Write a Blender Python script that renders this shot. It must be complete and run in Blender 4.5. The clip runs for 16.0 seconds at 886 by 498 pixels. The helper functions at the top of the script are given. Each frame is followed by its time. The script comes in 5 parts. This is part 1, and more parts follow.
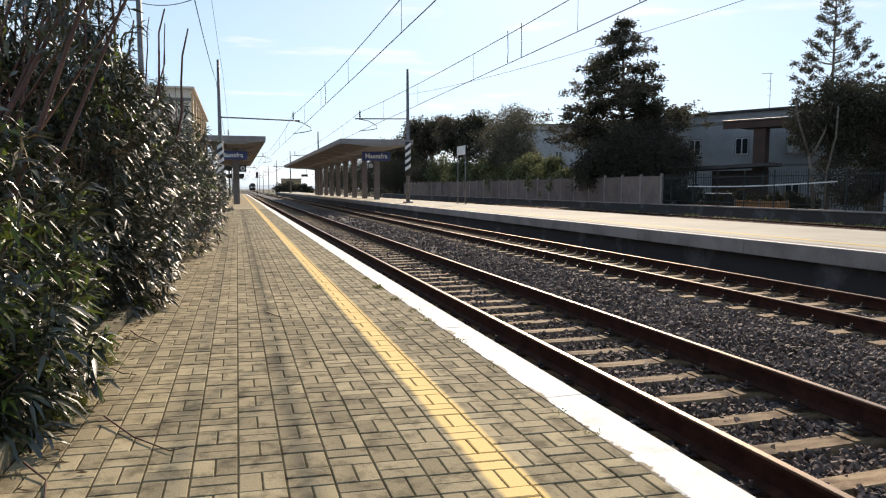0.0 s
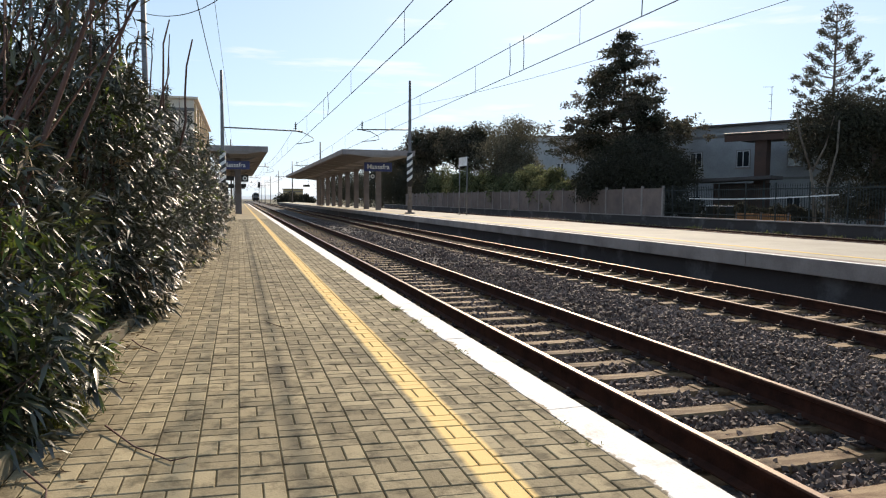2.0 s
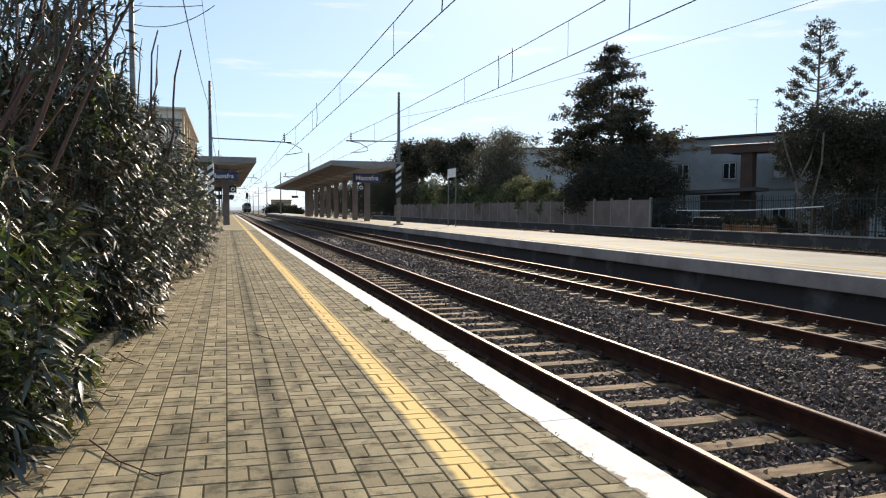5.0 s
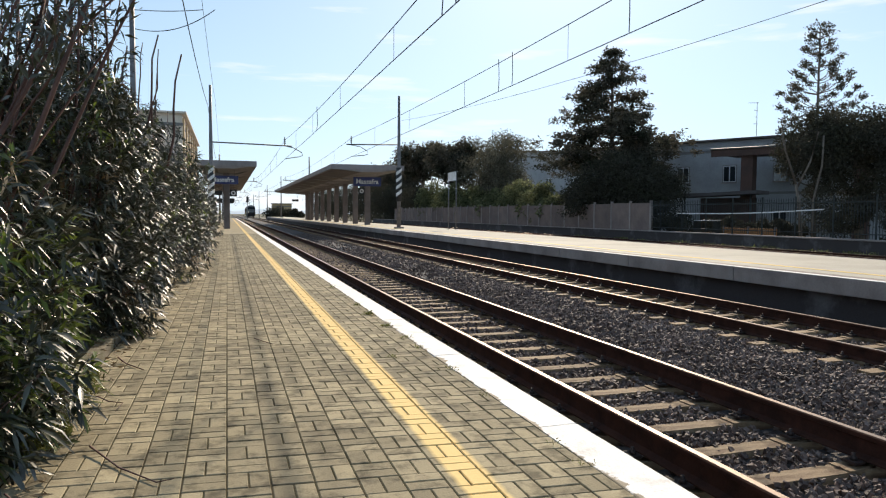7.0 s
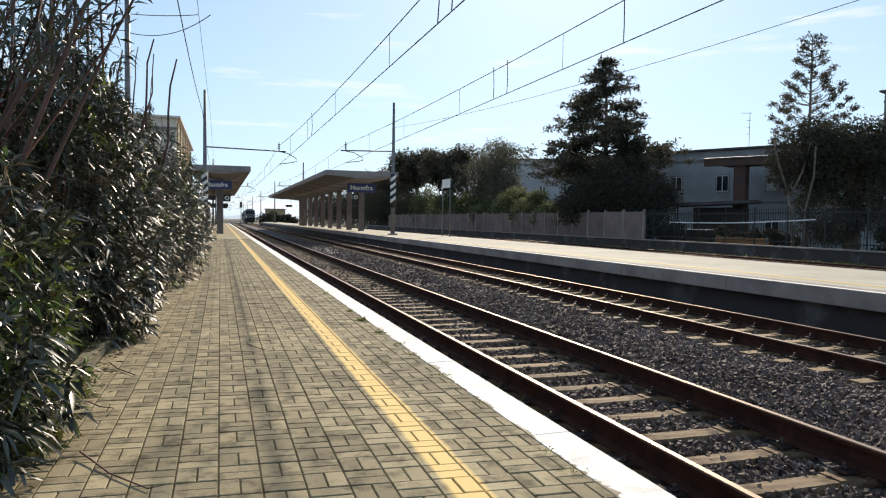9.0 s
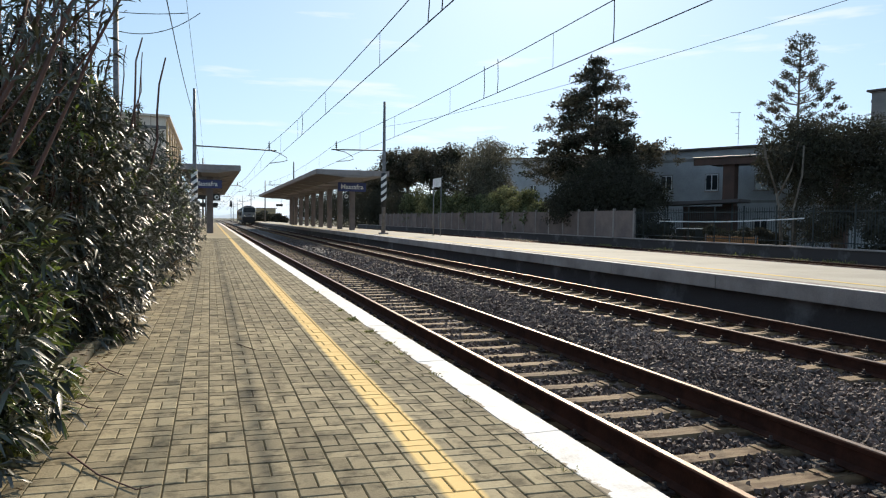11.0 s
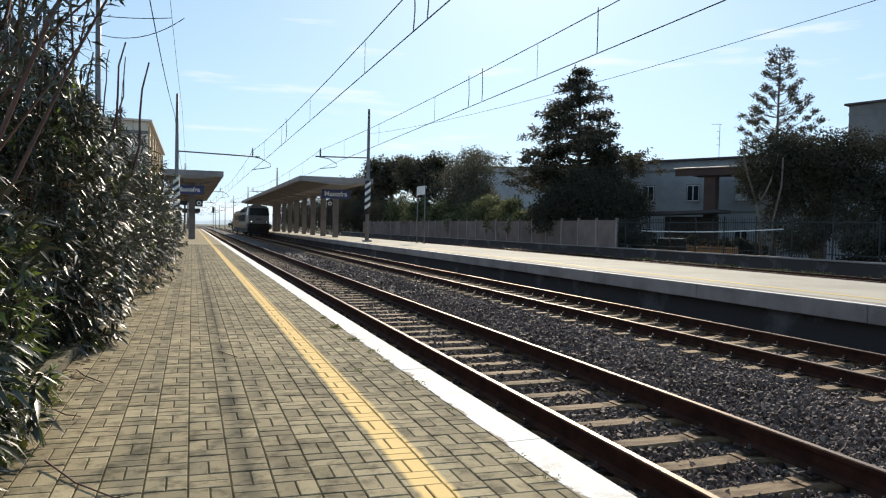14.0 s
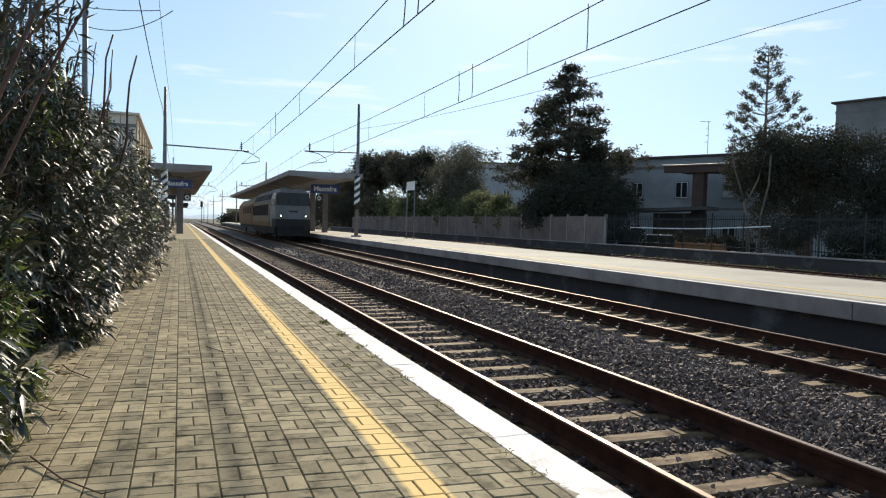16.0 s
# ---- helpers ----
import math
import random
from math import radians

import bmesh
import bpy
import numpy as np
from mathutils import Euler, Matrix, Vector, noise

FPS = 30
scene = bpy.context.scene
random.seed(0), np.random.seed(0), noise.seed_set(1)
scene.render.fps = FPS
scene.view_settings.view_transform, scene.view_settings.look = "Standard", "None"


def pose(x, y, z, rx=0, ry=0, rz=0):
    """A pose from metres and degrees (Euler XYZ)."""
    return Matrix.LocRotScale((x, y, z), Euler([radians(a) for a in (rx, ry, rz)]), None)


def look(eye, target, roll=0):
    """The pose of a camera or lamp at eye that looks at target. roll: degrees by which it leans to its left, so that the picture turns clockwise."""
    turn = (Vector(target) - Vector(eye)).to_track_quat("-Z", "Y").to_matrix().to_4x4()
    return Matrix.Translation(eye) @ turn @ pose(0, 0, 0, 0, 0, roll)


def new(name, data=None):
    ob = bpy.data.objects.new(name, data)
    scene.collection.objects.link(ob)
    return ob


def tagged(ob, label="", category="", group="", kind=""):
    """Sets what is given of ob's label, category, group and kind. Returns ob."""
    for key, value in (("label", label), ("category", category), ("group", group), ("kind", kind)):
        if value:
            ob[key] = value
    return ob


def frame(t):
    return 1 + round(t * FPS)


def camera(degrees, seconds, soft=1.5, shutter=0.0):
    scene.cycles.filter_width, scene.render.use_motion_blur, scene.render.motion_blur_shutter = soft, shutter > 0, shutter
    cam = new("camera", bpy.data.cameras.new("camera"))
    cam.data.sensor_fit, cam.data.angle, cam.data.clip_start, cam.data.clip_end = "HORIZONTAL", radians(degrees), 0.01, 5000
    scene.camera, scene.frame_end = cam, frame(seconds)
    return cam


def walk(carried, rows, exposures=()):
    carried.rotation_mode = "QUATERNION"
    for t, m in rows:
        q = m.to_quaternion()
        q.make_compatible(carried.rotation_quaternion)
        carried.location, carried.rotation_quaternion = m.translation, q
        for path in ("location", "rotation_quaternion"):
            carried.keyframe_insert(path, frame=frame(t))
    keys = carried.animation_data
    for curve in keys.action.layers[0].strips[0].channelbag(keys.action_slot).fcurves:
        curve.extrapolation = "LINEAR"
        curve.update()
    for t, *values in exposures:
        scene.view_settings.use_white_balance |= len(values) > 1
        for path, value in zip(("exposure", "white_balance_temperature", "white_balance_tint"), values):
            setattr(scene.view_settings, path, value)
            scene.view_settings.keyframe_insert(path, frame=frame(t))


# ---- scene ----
EXPO = 0.0
cam = camera(65.656, 16.0, soft=1.16)
# seconds, eye x y z, pitch, lean, heading
PATH = [
    (0, -3.023, -0.000, 1.608, -5.073, -0.006, -16.649),
    (0.5, -3.024, -0.002, 1.609, -4.870, -0.218, -16.825),
    (1, -3.025, -0.005, 1.607, -4.829, -0.328, -16.686),
    (1.5, -3.028, -0.004, 1.607, -4.483, -0.228, -16.948),
    (2, -3.032, -0.002, 1.609, -4.164, -0.333, -16.529),
    (2.5, -3.033, -0.001, 1.612, -3.782, -0.525, -16.537),
    (3, -3.033, -0.002, 1.611, -3.583, -0.660, -16.528),
    (3.5, -3.032, -0.000, 1.612, -3.405, -0.680, -16.615),
    (4, -3.037, 0.006, 1.608, -3.280, -0.585, -17.151),
    (6.5, -3.035, 0.024, 1.614, -3.110, -0.325, -17.559),
    (7, -3.035, 0.025, 1.617, -2.948, -0.308, -17.444),
    (7.5, -3.037, 0.024, 1.617, -2.863, -0.385, -17.545),
    (8, -3.038, 0.021, 1.617, -2.641, -0.486, -17.546),
    (8.5, -3.040, 0.020, 1.614, -2.556, -0.644, -17.702),
    (9, -3.042, 0.022, 1.619, -2.373, -0.809, -17.963),
    (11.5, -3.037, 0.021, 1.620, -2.426, -0.743, -18.932),
    (12, -3.038, 0.020, 1.620, -2.266, -0.799, -19.184),
    (12.5, -3.037, 0.017, 1.619, -2.263, -0.963, -19.391),
    (13, -3.039, 0.024, 1.623, -2.333, -1.101, -19.586),
    (13.5, -3.044, 0.018, 1.622, -2.094, -1.171, -19.819),
    (14, -3.044, 0.010, 1.621, -1.748, -1.232, -20.082),
    (14.5, -3.047, 0.006, 1.622, -1.797, -1.420, -20.178),
    (15, -3.044, 0.003, 1.623, -1.619, -1.412, -20.102),
    (15.5, -3.045, 0.003, 1.623, -1.900, -1.407, -20.679),
    (16, -3.042, 0.005, 1.624, -2.101, -1.501, -20.949),
]
walk(cam, [(t, pose(x, y, z, 90 + p, r, h)) for t, x, y, z, p, r, h in PATH], exposures=[(0, EXPO + 0.1, 6650, 11), (4, EXPO + 0.07, 6520, 9.5), (9, EXPO + 0.03, 6350, 7.5), (14, EXPO, 6200, 6), (16, EXPO, 6200, 6)])

# ---- light ----
SUN_AZ, SUN_EL = 27.0, 32.5      # degrees clockwise from +y (along the line), above the horizon
world = bpy.data.worlds.new("sky")
scene.world = world
world.use_nodes = True
wn = world.node_tree.nodes
sky = wn.new("ShaderNodeTexSky")
sky.sky_type = "NISHITA"
sky.sun_disc = False
sky.sun_elevation = radians(SUN_EL)
sky.sun_rotation = radians(SUN_AZ)
sky.air_density, sky.dust_density, sky.ozone_density = 1.0, 0.6, 2.8
wn["Background"].inputs["Strength"].default_value = 0.11
haze = wn.new("ShaderNodeMix")          # thin white haze over the whole sky
haze.data_type = "RGBA"
haze.inputs["B"].default_value = (6.1, 8.2, 10.4, 1)
wtc, wsep, wmr = wn.new("ShaderNodeTexCoord"), wn.new("ShaderNodeSeparateXYZ"), wn.new("ShaderNodeMapRange")
wmr.inputs["From Min"].default_value, wmr.inputs["From Max"].default_value = 0.0, 0.42
wmr.inputs["To Min"].default_value, wmr.inputs["To Max"].default_value = 0.75, 0.3
world.node_tree.links.new(wtc.outputs["Generated"], wsep.inputs[0])
world.node_tree.links.new(wsep.outputs["Z"], wmr.inputs["Value"])
world.node_tree.links.new(wmr.outputs[0], haze.inputs["Factor"])
world.node_tree.links.new(sky.outputs[0], haze.inputs["A"])
# thin wisps of cirrus
wmap, wnoise, wramp, wisp = wn.new("ShaderNodeMapping"), wn.new("ShaderNodeTexNoise"), wn.new("ShaderNodeValToRGB"), wn.new("ShaderNodeMix")
wmap.inputs["Scale"].default_value, wmap.inputs["Location"].default_value = (2.2, 2.2, 16.0), (0.4, 1.7, 0.3)
wnoise.inputs["Scale"].default_value, wnoise.inputs["Detail"].default_value = 2.2, 5
wramp.color_ramp.elements[0].position, wramp.color_ramp.elements[1].position = 0.6, 0.78
wisp.data_type = "RGBA"
wisp.inputs["B"].default_value = (9.5, 9.5, 9.6, 1)
world.node_tree.links.new(wtc.outputs["Generated"], wmap.inputs["Vector"])
world.node_tree.links.new(wmap.outputs[0], wnoise.inputs["Vector"])
world.node_tree.links.new(wnoise.outputs["Fac"], wramp.inputs["Fac"])
world.node_tree.links.new(wramp.outputs["Color"], wisp.inputs["Factor"])
world.node_tree.links.new(haze.outputs["Result"], wisp.inputs["A"])
world.node_tree.links.new(wisp.outputs["Result"], wn["Background"].inputs["Color"])
sun = new("sun", bpy.data.lights.new("sun", "SUN"))
sun.data.energy, sun.data.angle, sun.data.color = 5.4, radians(0.53), (1.0, 0.84, 0.65)
_d = Vector((math.sin(radians(SUN_AZ)) * math.cos(radians(SUN_EL)), math.cos(radians(SUN_AZ)) * math.cos(radians(SUN_EL)), math.sin(radians(SUN_EL))))
sun.matrix_world = look(_d * 100, (0, 0, 0))

# ---- materials ----
MATS = {}


def mat(name, base, rough=0.7, metal=0.0, second=None, scale=3.0, fine=60.0, bump=0.15, vary=0.0, island=0.0,
        spec=0.5, glow=None, stretch=(1, 1, 1), contrast=(0.4, 0.65), coat=0.0, bump_dist=0.01, trans=0.0):
    """A node material: two colours mixed by coarse noise, fine grain, bump, and a change from piece to piece."""
    m = bpy.data.materials.new(name)
    m.use_nodes = True
    nt = m.node_tree
    n, l = nt.nodes, nt.links
    b = n["Principled BSDF"]
    b.inputs["Roughness"].default_value = rough
    b.inputs["Metallic"].default_value = metal
    b.inputs["Specular IOR Level"].default_value = spec
    b.inputs["Coat Weight"].default_value = coat
    geo = n.new("ShaderNodeNewGeometry")
    mp = n.new("ShaderNodeMapping")
    mp.inputs["Scale"].default_value = stretch
    tc = n.new("ShaderNodeTexCoord")
    l.new(tc.outputs["Object"], mp.inputs["Vector"])
    n1 = n.new("ShaderNodeTexNoise")
    n1.inputs["Scale"].default_value, n1.inputs["Detail"].default_value, n1.inputs["Roughness"].default_value = scale, 6, 0.65
    l.new(mp.outputs[0], n1.inputs["Vector"])
    ramp = n.new("ShaderNodeValToRGB")
    ramp.color_ramp.elements[0].position, ramp.color_ramp.elements[1].position = contrast
    l.new(n1.outputs["Fac"], ramp.inputs["Fac"])
    mix = n.new("ShaderNodeMix")
    mix.data_type = "RGBA"
    second = second or tuple(c * 0.7 for c in base)
    mix.inputs["A"].default_value, mix.inputs["B"].default_value = (*base, 1), (*second, 1)
    l.new(ramp.outputs["Color"], mix.inputs["Factor"])
    n2 = n.new("ShaderNodeTexNoise")
    n2.inputs["Scale"].default_value, n2.inputs["Detail"].default_value = fine, 3
    l.new(mp.outputs[0], n2.inputs["Vector"])
    hsv = n.new("ShaderNodeHueSaturation")
    l.new(mix.outputs["Result"], hsv.inputs["Color"])
    mr = n.new("ShaderNodeMapRange")
    mr.inputs["To Min"].default_value, mr.inputs["To Max"].default_value = 0.8, 1.2
    l.new(n2.outputs["Fac"], mr.inputs["Value"])
    value = mr.outputs[0]
    for amount, node, socket in ((vary, "ShaderNodeObjectInfo", "Random"), (island, "", "")):
        if amount:
            source = n.new(node).outputs[socket] if node else geo.outputs["Random Per Island"]
            r = n.new("ShaderNodeMapRange")
            r.inputs["To Min"].default_value, r.inputs["To Max"].default_value = 1 - amount, 1 + amount
            l.new(source, r.inputs["Value"])
            mul = n.new("ShaderNodeMath")
            mul.operation = "MULTIPLY"
            l.new(value, mul.inputs[0])
            l.new(r.outputs[0], mul.inputs[1])
            value = mul.outputs[0]
    l.new(value, hsv.inputs["Value"])
    l.new(hsv.outputs[0], b.inputs["Base Color"])
    if bump:
        bp = n.new("ShaderNodeBump")
        bp.inputs["Strength"].default_value, bp.inputs["Distance"].default_value = bump, bump_dist
        l.new(n2.outputs["Fac"], bp.inputs["Height"])
        l.new(bp.outputs[0], b.inputs["Normal"])
    if glow:
        b.inputs["Emission Color"].default_value, b.inputs["Emission Strength"].default_value = (*glow[:3], 1), glow[3]
    if trans:
        # thin leaf: part of the light passes through
        tr = n.new("ShaderNodeBsdfTranslucent")
        l.new(hsv.outputs[0], tr.inputs["Color"])
        ms = n.new("ShaderNodeMixShader")
        ms.inputs["Fac"].default_value = trans
        l.new(b.outputs[0], ms.inputs[1])
        l.new(tr.outputs[0], ms.inputs[2])
        l.new(ms.outputs[0], n["Material Output"].inputs["Surface"])
    MATS[name] = m
    return m


M_DIRT = mat("dirt", (0.12, 0.10, 0.07), 0.95, second=(0.07, 0.08, 0.035), scale=0.4, fine=8, bump=0.4)
M_BALLAST = mat("ballast_bed", (0.09, 0.08, 0.075), 0.9, second=(0.045, 0.04, 0.04), scale=14, fine=30, bump=0.9, bump_dist=0.04)
M_STONE = mat("ballast_stone", (0.165, 0.122, 0.102), 0.75, second=(0.08, 0.053, 0.042), scale=1.2, fine=40, bump=0.3, island=0.55, spec=0.5)
M_RAIL = mat("rail_rust", (0.06, 0.024, 0.015), 0.85, 0.0, second=(0.03, 0.013, 0.009), scale=5, fine=60, bump=0.3, spec=0.15)
M_RAILTOP = mat("rail_head_polished", (0.27, 0.2, 0.15), 0.4, 1.0, second=(0.26, 0.2, 0.15), scale=4, fine=80, bump=0.05, stretch=(6, 0.3, 6))
M_SLEEPER = mat("sleeper_concrete", (0.3, 0.215, 0.125), 0.85, second=(0.14, 0.082, 0.042), scale=5, fine=70, bump=0.5, vary=0.25, stretch=(0.6, 2.5, 2.5), contrast=(0.42, 0.62))
M_CLIP = mat("fastening_steel", (0.06, 0.045, 0.04), 0.6, 0.6, scale=20)
M_COPING = mat("coping_painted_white", (0.8, 0.77, 0.73), 0.8, second=(0.5, 0.45, 0.39), scale=4.5, fine=60, bump=0.4, vary=0.06, contrast=(0.52, 0.8))


def ragged_paint(m, edge):
    """Lets the paint stop short of the paving in an uneven line, with bare dirty concrete showing."""
    n, l = m.node_tree.nodes, m.node_tree.links
    b = n["Principled BSDF"]
    old = b.inputs["Base Color"].links[0].from_socket
    geo, sep, wob, sub = n.new("ShaderNodeNewGeometry"), n.new("ShaderNodeSeparateXYZ"), n.new("ShaderNodeTexNoise"), n.new("ShaderNodeMath")
    wob.inputs["Scale"].default_value, wob.inputs["Detail"].default_value, wob.inputs["Roughness"].default_value = 3.2, 6, 0.7
    l.new(geo.outputs["Position"], sep.inputs[0])
    l.new(geo.outputs["Position"], wob.inputs["Vector"])
    sub.operation, sub.inputs[1].default_value, sub.inputs[2].default_value = "MULTIPLY_ADD", -0.3, -edge + 0.142
    l.new(wob.outputs["Fac"], sub.inputs[0])
    add = n.new("ShaderNodeMath")
    l.new(sub.outputs[0], add.inputs[0])
    l.new(sep.outputs["X"], add.inputs[1])
    mr = n.new("ShaderNodeMapRange")
    mr.inputs["From Min"].default_value, mr.inputs["From Max"].default_value = -0.004, 0.008
    l.new(add.outputs[0], mr.inputs["Value"])
    mix = n.new("ShaderNodeMix")
    mix.data_type = "RGBA"
    mix.inputs["A"].default_value = (0.27, 0.22, 0.15, 1)
    l.new(mr.outputs[0], mix.inputs["Factor"])
    l.new(old, mix.inputs["B"])
    l.new(mix.outputs["Result"], b.inputs["Base Color"])


ragged_paint(M_COPING, -1.238)
M_CONC = mat("concrete_grey", (0.33, 0.28, 0.25), 0.85, second=(0.2, 0.165, 0.15), scale=0.7, fine=35, bump=0.25)
# very dark base: shade of the walls painted in; paler patches are their own
M_CONCDARK = mat("concrete_dark_patchy", (0.05, 0.04, 0.038), 0.9, second=(0.13, 0.12, 0.118), scale=0.55, fine=25, bump=0.35, contrast=(0.54, 0.66))
M_JOINT = mat("joint_sand", (0.06, 0.045, 0.025), 0.95, second=(0.055, 0.053, 0.024), scale=3, fine=60, bump=0.4, spec=0.1)
M_ASPHALT = mat("platform_asphalt", (0.42, 0.385, 0.31), 0.85, second=(0.33, 0.3, 0.245), scale=0.5, fine=60, bump=0.2)
M_YELLOW = mat("yellow_paint", (0.62, 0.42, 0.1), 0.7, second=(0.5, 0.38, 0.16), scale=3, fine=50, bump=0.15)
M_KERB = mat("kerb_concrete", (0.18, 0.145, 0.095), 0.9, second=(0.12, 0.11, 0.055), scale=4, fine=50, bump=0.4)
M_STEEL = mat("galvanised_steel", (0.20, 0.19, 0.19), 0.55, 0.5, second=(0.13, 0.12, 0.12), scale=3, fine=40, bump=0.1)
M_WIRE = mat("wire_copper_dark", (0.05, 0.045, 0.04), 0.6, 0.4, scale=2, bump=0)
M_WHITE = mat("white_paint", (0.75, 0.74, 0.72), 0.6, scale=4, second=(0.6, 0.58, 0.55), bump=0.05)
M_BLACK = mat("black_paint", (0.02, 0.02, 0.02), 0.6, scale=4, bump=0.05)
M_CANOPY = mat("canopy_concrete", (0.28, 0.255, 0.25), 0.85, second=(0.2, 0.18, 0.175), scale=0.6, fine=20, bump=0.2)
# darker than the canopy: shade under the roof is put into this colour
M_SOFFIT = mat("soffit_shade_tone", (0.15, 0.122, 0.11), 0.9, second=(0.11, 0.09, 0.082), scale=0.5, fine=20, bump=0.1)
M_POST = mat("post_concrete", (0.2, 0.165, 0.15), 0.85, second=(0.14, 0.115, 0.105), scale=0.9, fine=30, bump=0.2)
M_BLUE = mat("sign_blue_enamel", (0.022, 0.032, 0.15), 0.4, scale=2, second=(0.02, 0.03, 0.13), bump=0.02)
M_LETTER = mat("sign_letter_white", (0.8, 0.8, 0.8), 0.5, scale=3, bump=0)
M_LEAF = mat("oleander_leaf", (0.034, 0.04, 0.015), 0.4, second=(0.022, 0.024, 0.011), scale=0.8, fine=12, bump=0, island=0.5, spec=0.95, trans=0.07)
M_LEAFNEW = mat("oleander_young_leaf", (0.13, 0.17, 0.03), 0.4, second=(0.1, 0.13, 0.03), scale=2, fine=12, bump=0, island=0.3, trans=0.4)
M_LEAFDRY = mat("oleander_dry_leaf", (0.2, 0.14, 0.07), 0.7, second=(0.12, 0.08, 0.045), scale=3, bump=0, island=0.4, trans=0.2)
M_STEM = mat("oleander_stem", (0.12, 0.06, 0.045), 0.8, second=(0.075, 0.04, 0.032), scale=6, fine=40, bump=0.3)
M_BARK = mat("bark", (0.16, 0.13, 0.1), 0.9, second=(0.09, 0.07, 0.055), scale=3, fine=15, bump=0.5)
M_CONIFER = mat("conifer_foliage", (0.12, 0.105, 0.08), 0.9, second=(0.03, 0.036, 0.022), scale=0.5, fine=5, bump=0, island=0.5, spec=0.15, trans=0.38)
M_EVERGREEN = mat("evergreen_foliage", (0.055, 0.052, 0.038), 0.85, second=(0.042, 0.042, 0.024), scale=0.5, fine=5, bump=0, island=0.5, spec=0.3, trans=0.2)
M_OLIVE = mat("pale_foliage", (0.19, 0.2, 0.105), 0.85, second=(0.07, 0.085, 0.04), scale=0.5, fine=5, bump=0, island=0.5, spec=0.15, trans=0.45)
M_FEATHER = mat("feathery_foliage", (0.15, 0.142, 0.105), 0.85, second=(0.075, 0.072, 0.05), scale=0.5, fine=5, bump=0, island=0.5, spec=0.2, trans=0.4)
M_PLASTER = mat("plaster_grey_blue", (0.36, 0.37, 0.38), 0.9, second=(0.28, 0.285, 0.29), scale=0.4, fine=8, bump=0.1)
M_PLASTERDARK = mat("plaster_band", (0.22, 0.21, 0.2), 0.9, scale=0.4, fine=8, bump=0.1)
M_OCHRE = mat("plaster_ochre", (0.55, 0.4, 0.22), 0.9, second=(0.45, 0.33, 0.18), scale=0.5, fine=8, bump=0.1)
M_CREAM = mat("plaster_cream", (0.72, 0.63, 0.52), 0.9, second=(0.62, 0.53, 0.43), scale=0.5, fine=8, bump=0.1)
M_ROOF = mat("roof_felt", (0.1, 0.085, 0.08), 0.9, scale=0.6, fine=8, bump=0.2)
M_TILE = mat("terracotta_boards", (0.08, 0.042, 0.03), 0.8, second=(0.055, 0.032, 0.024), scale=1, fine=10, bump=0.2)
M_GLASS = mat("window_glass", (0.03, 0.035, 0.04), 0.08, scale=1, bump=0, spec=0.8)
M_SCREEN = mat("windscreen_tinted", (0.012, 0.014, 0.016), 0.25, scale=1, bump=0, spec=0.3)
M_FRAME = mat("window_frame_white", (0.7, 0.7, 0.7), 0.5, scale=3, bump=0)
M_FENCE = mat("fence_panel_concrete", (0.2, 0.145, 0.12), 0.9, second=(0.13, 0.095, 0.085), scale=0.6, fine=14, bump=0.2, vary=0.15)
M_IRON = mat("iron_dark_green", (0.03, 0.035, 0.033), 0.6, 0.3, scale=4, bump=0)
M_ORANGE = mat("orange_netting", (0.3, 0.13, 0.04), 0.8, scale=3, bump=0)
M_GRILLE = mat("train_grille_dark", (0.022, 0.018, 0.018), 0.8, second=(0.03, 0.02, 0.02), scale=3, bump=0, spec=0.1)
M_TRAINY = mat("train_yellow", (0.22, 0.115, 0.03), 0.65, second=(0.14, 0.075, 0.025), scale=0.8, fine=12, bump=0.03, spec=0.2)
M_TRAING = mat("train_grey", (0.14, 0.14, 0.145), 0.6, second=(0.1, 0.1, 0.1), scale=0.8, fine=12, bump=0.03, coat=0.1)
M_TRAINC = mat("train_cream", (0.2, 0.16, 0.095), 0.6, second=(0.14, 0.11, 0.065), scale=0.8, fine=12, bump=0.03, spec=0.3)
M_TRAIND = mat("train_underframe", (0.018, 0.016, 0.015), 0.85, second=(0.028, 0.022, 0.018), scale=2, fine=15, bump=0.2)
M_TRAINROOF = mat("train_roof_grey", (0.16, 0.16, 0.16), 0.7, second=(0.1, 0.1, 0.1), scale=1, fine=12, bump=0.1)
M_LAMP = mat("headlight_lit", (0.9, 0.85, 0.7), 0.3, scale=1, bump=0, glow=(1, 0.86, 0.6, 3))
M_GRASS = mat("grass_blades", (0.17, 0.18, 0.045), 0.7, second=(0.14, 0.13, 0.05), scale=2, bump=0, island=0.4, trans=0.3)


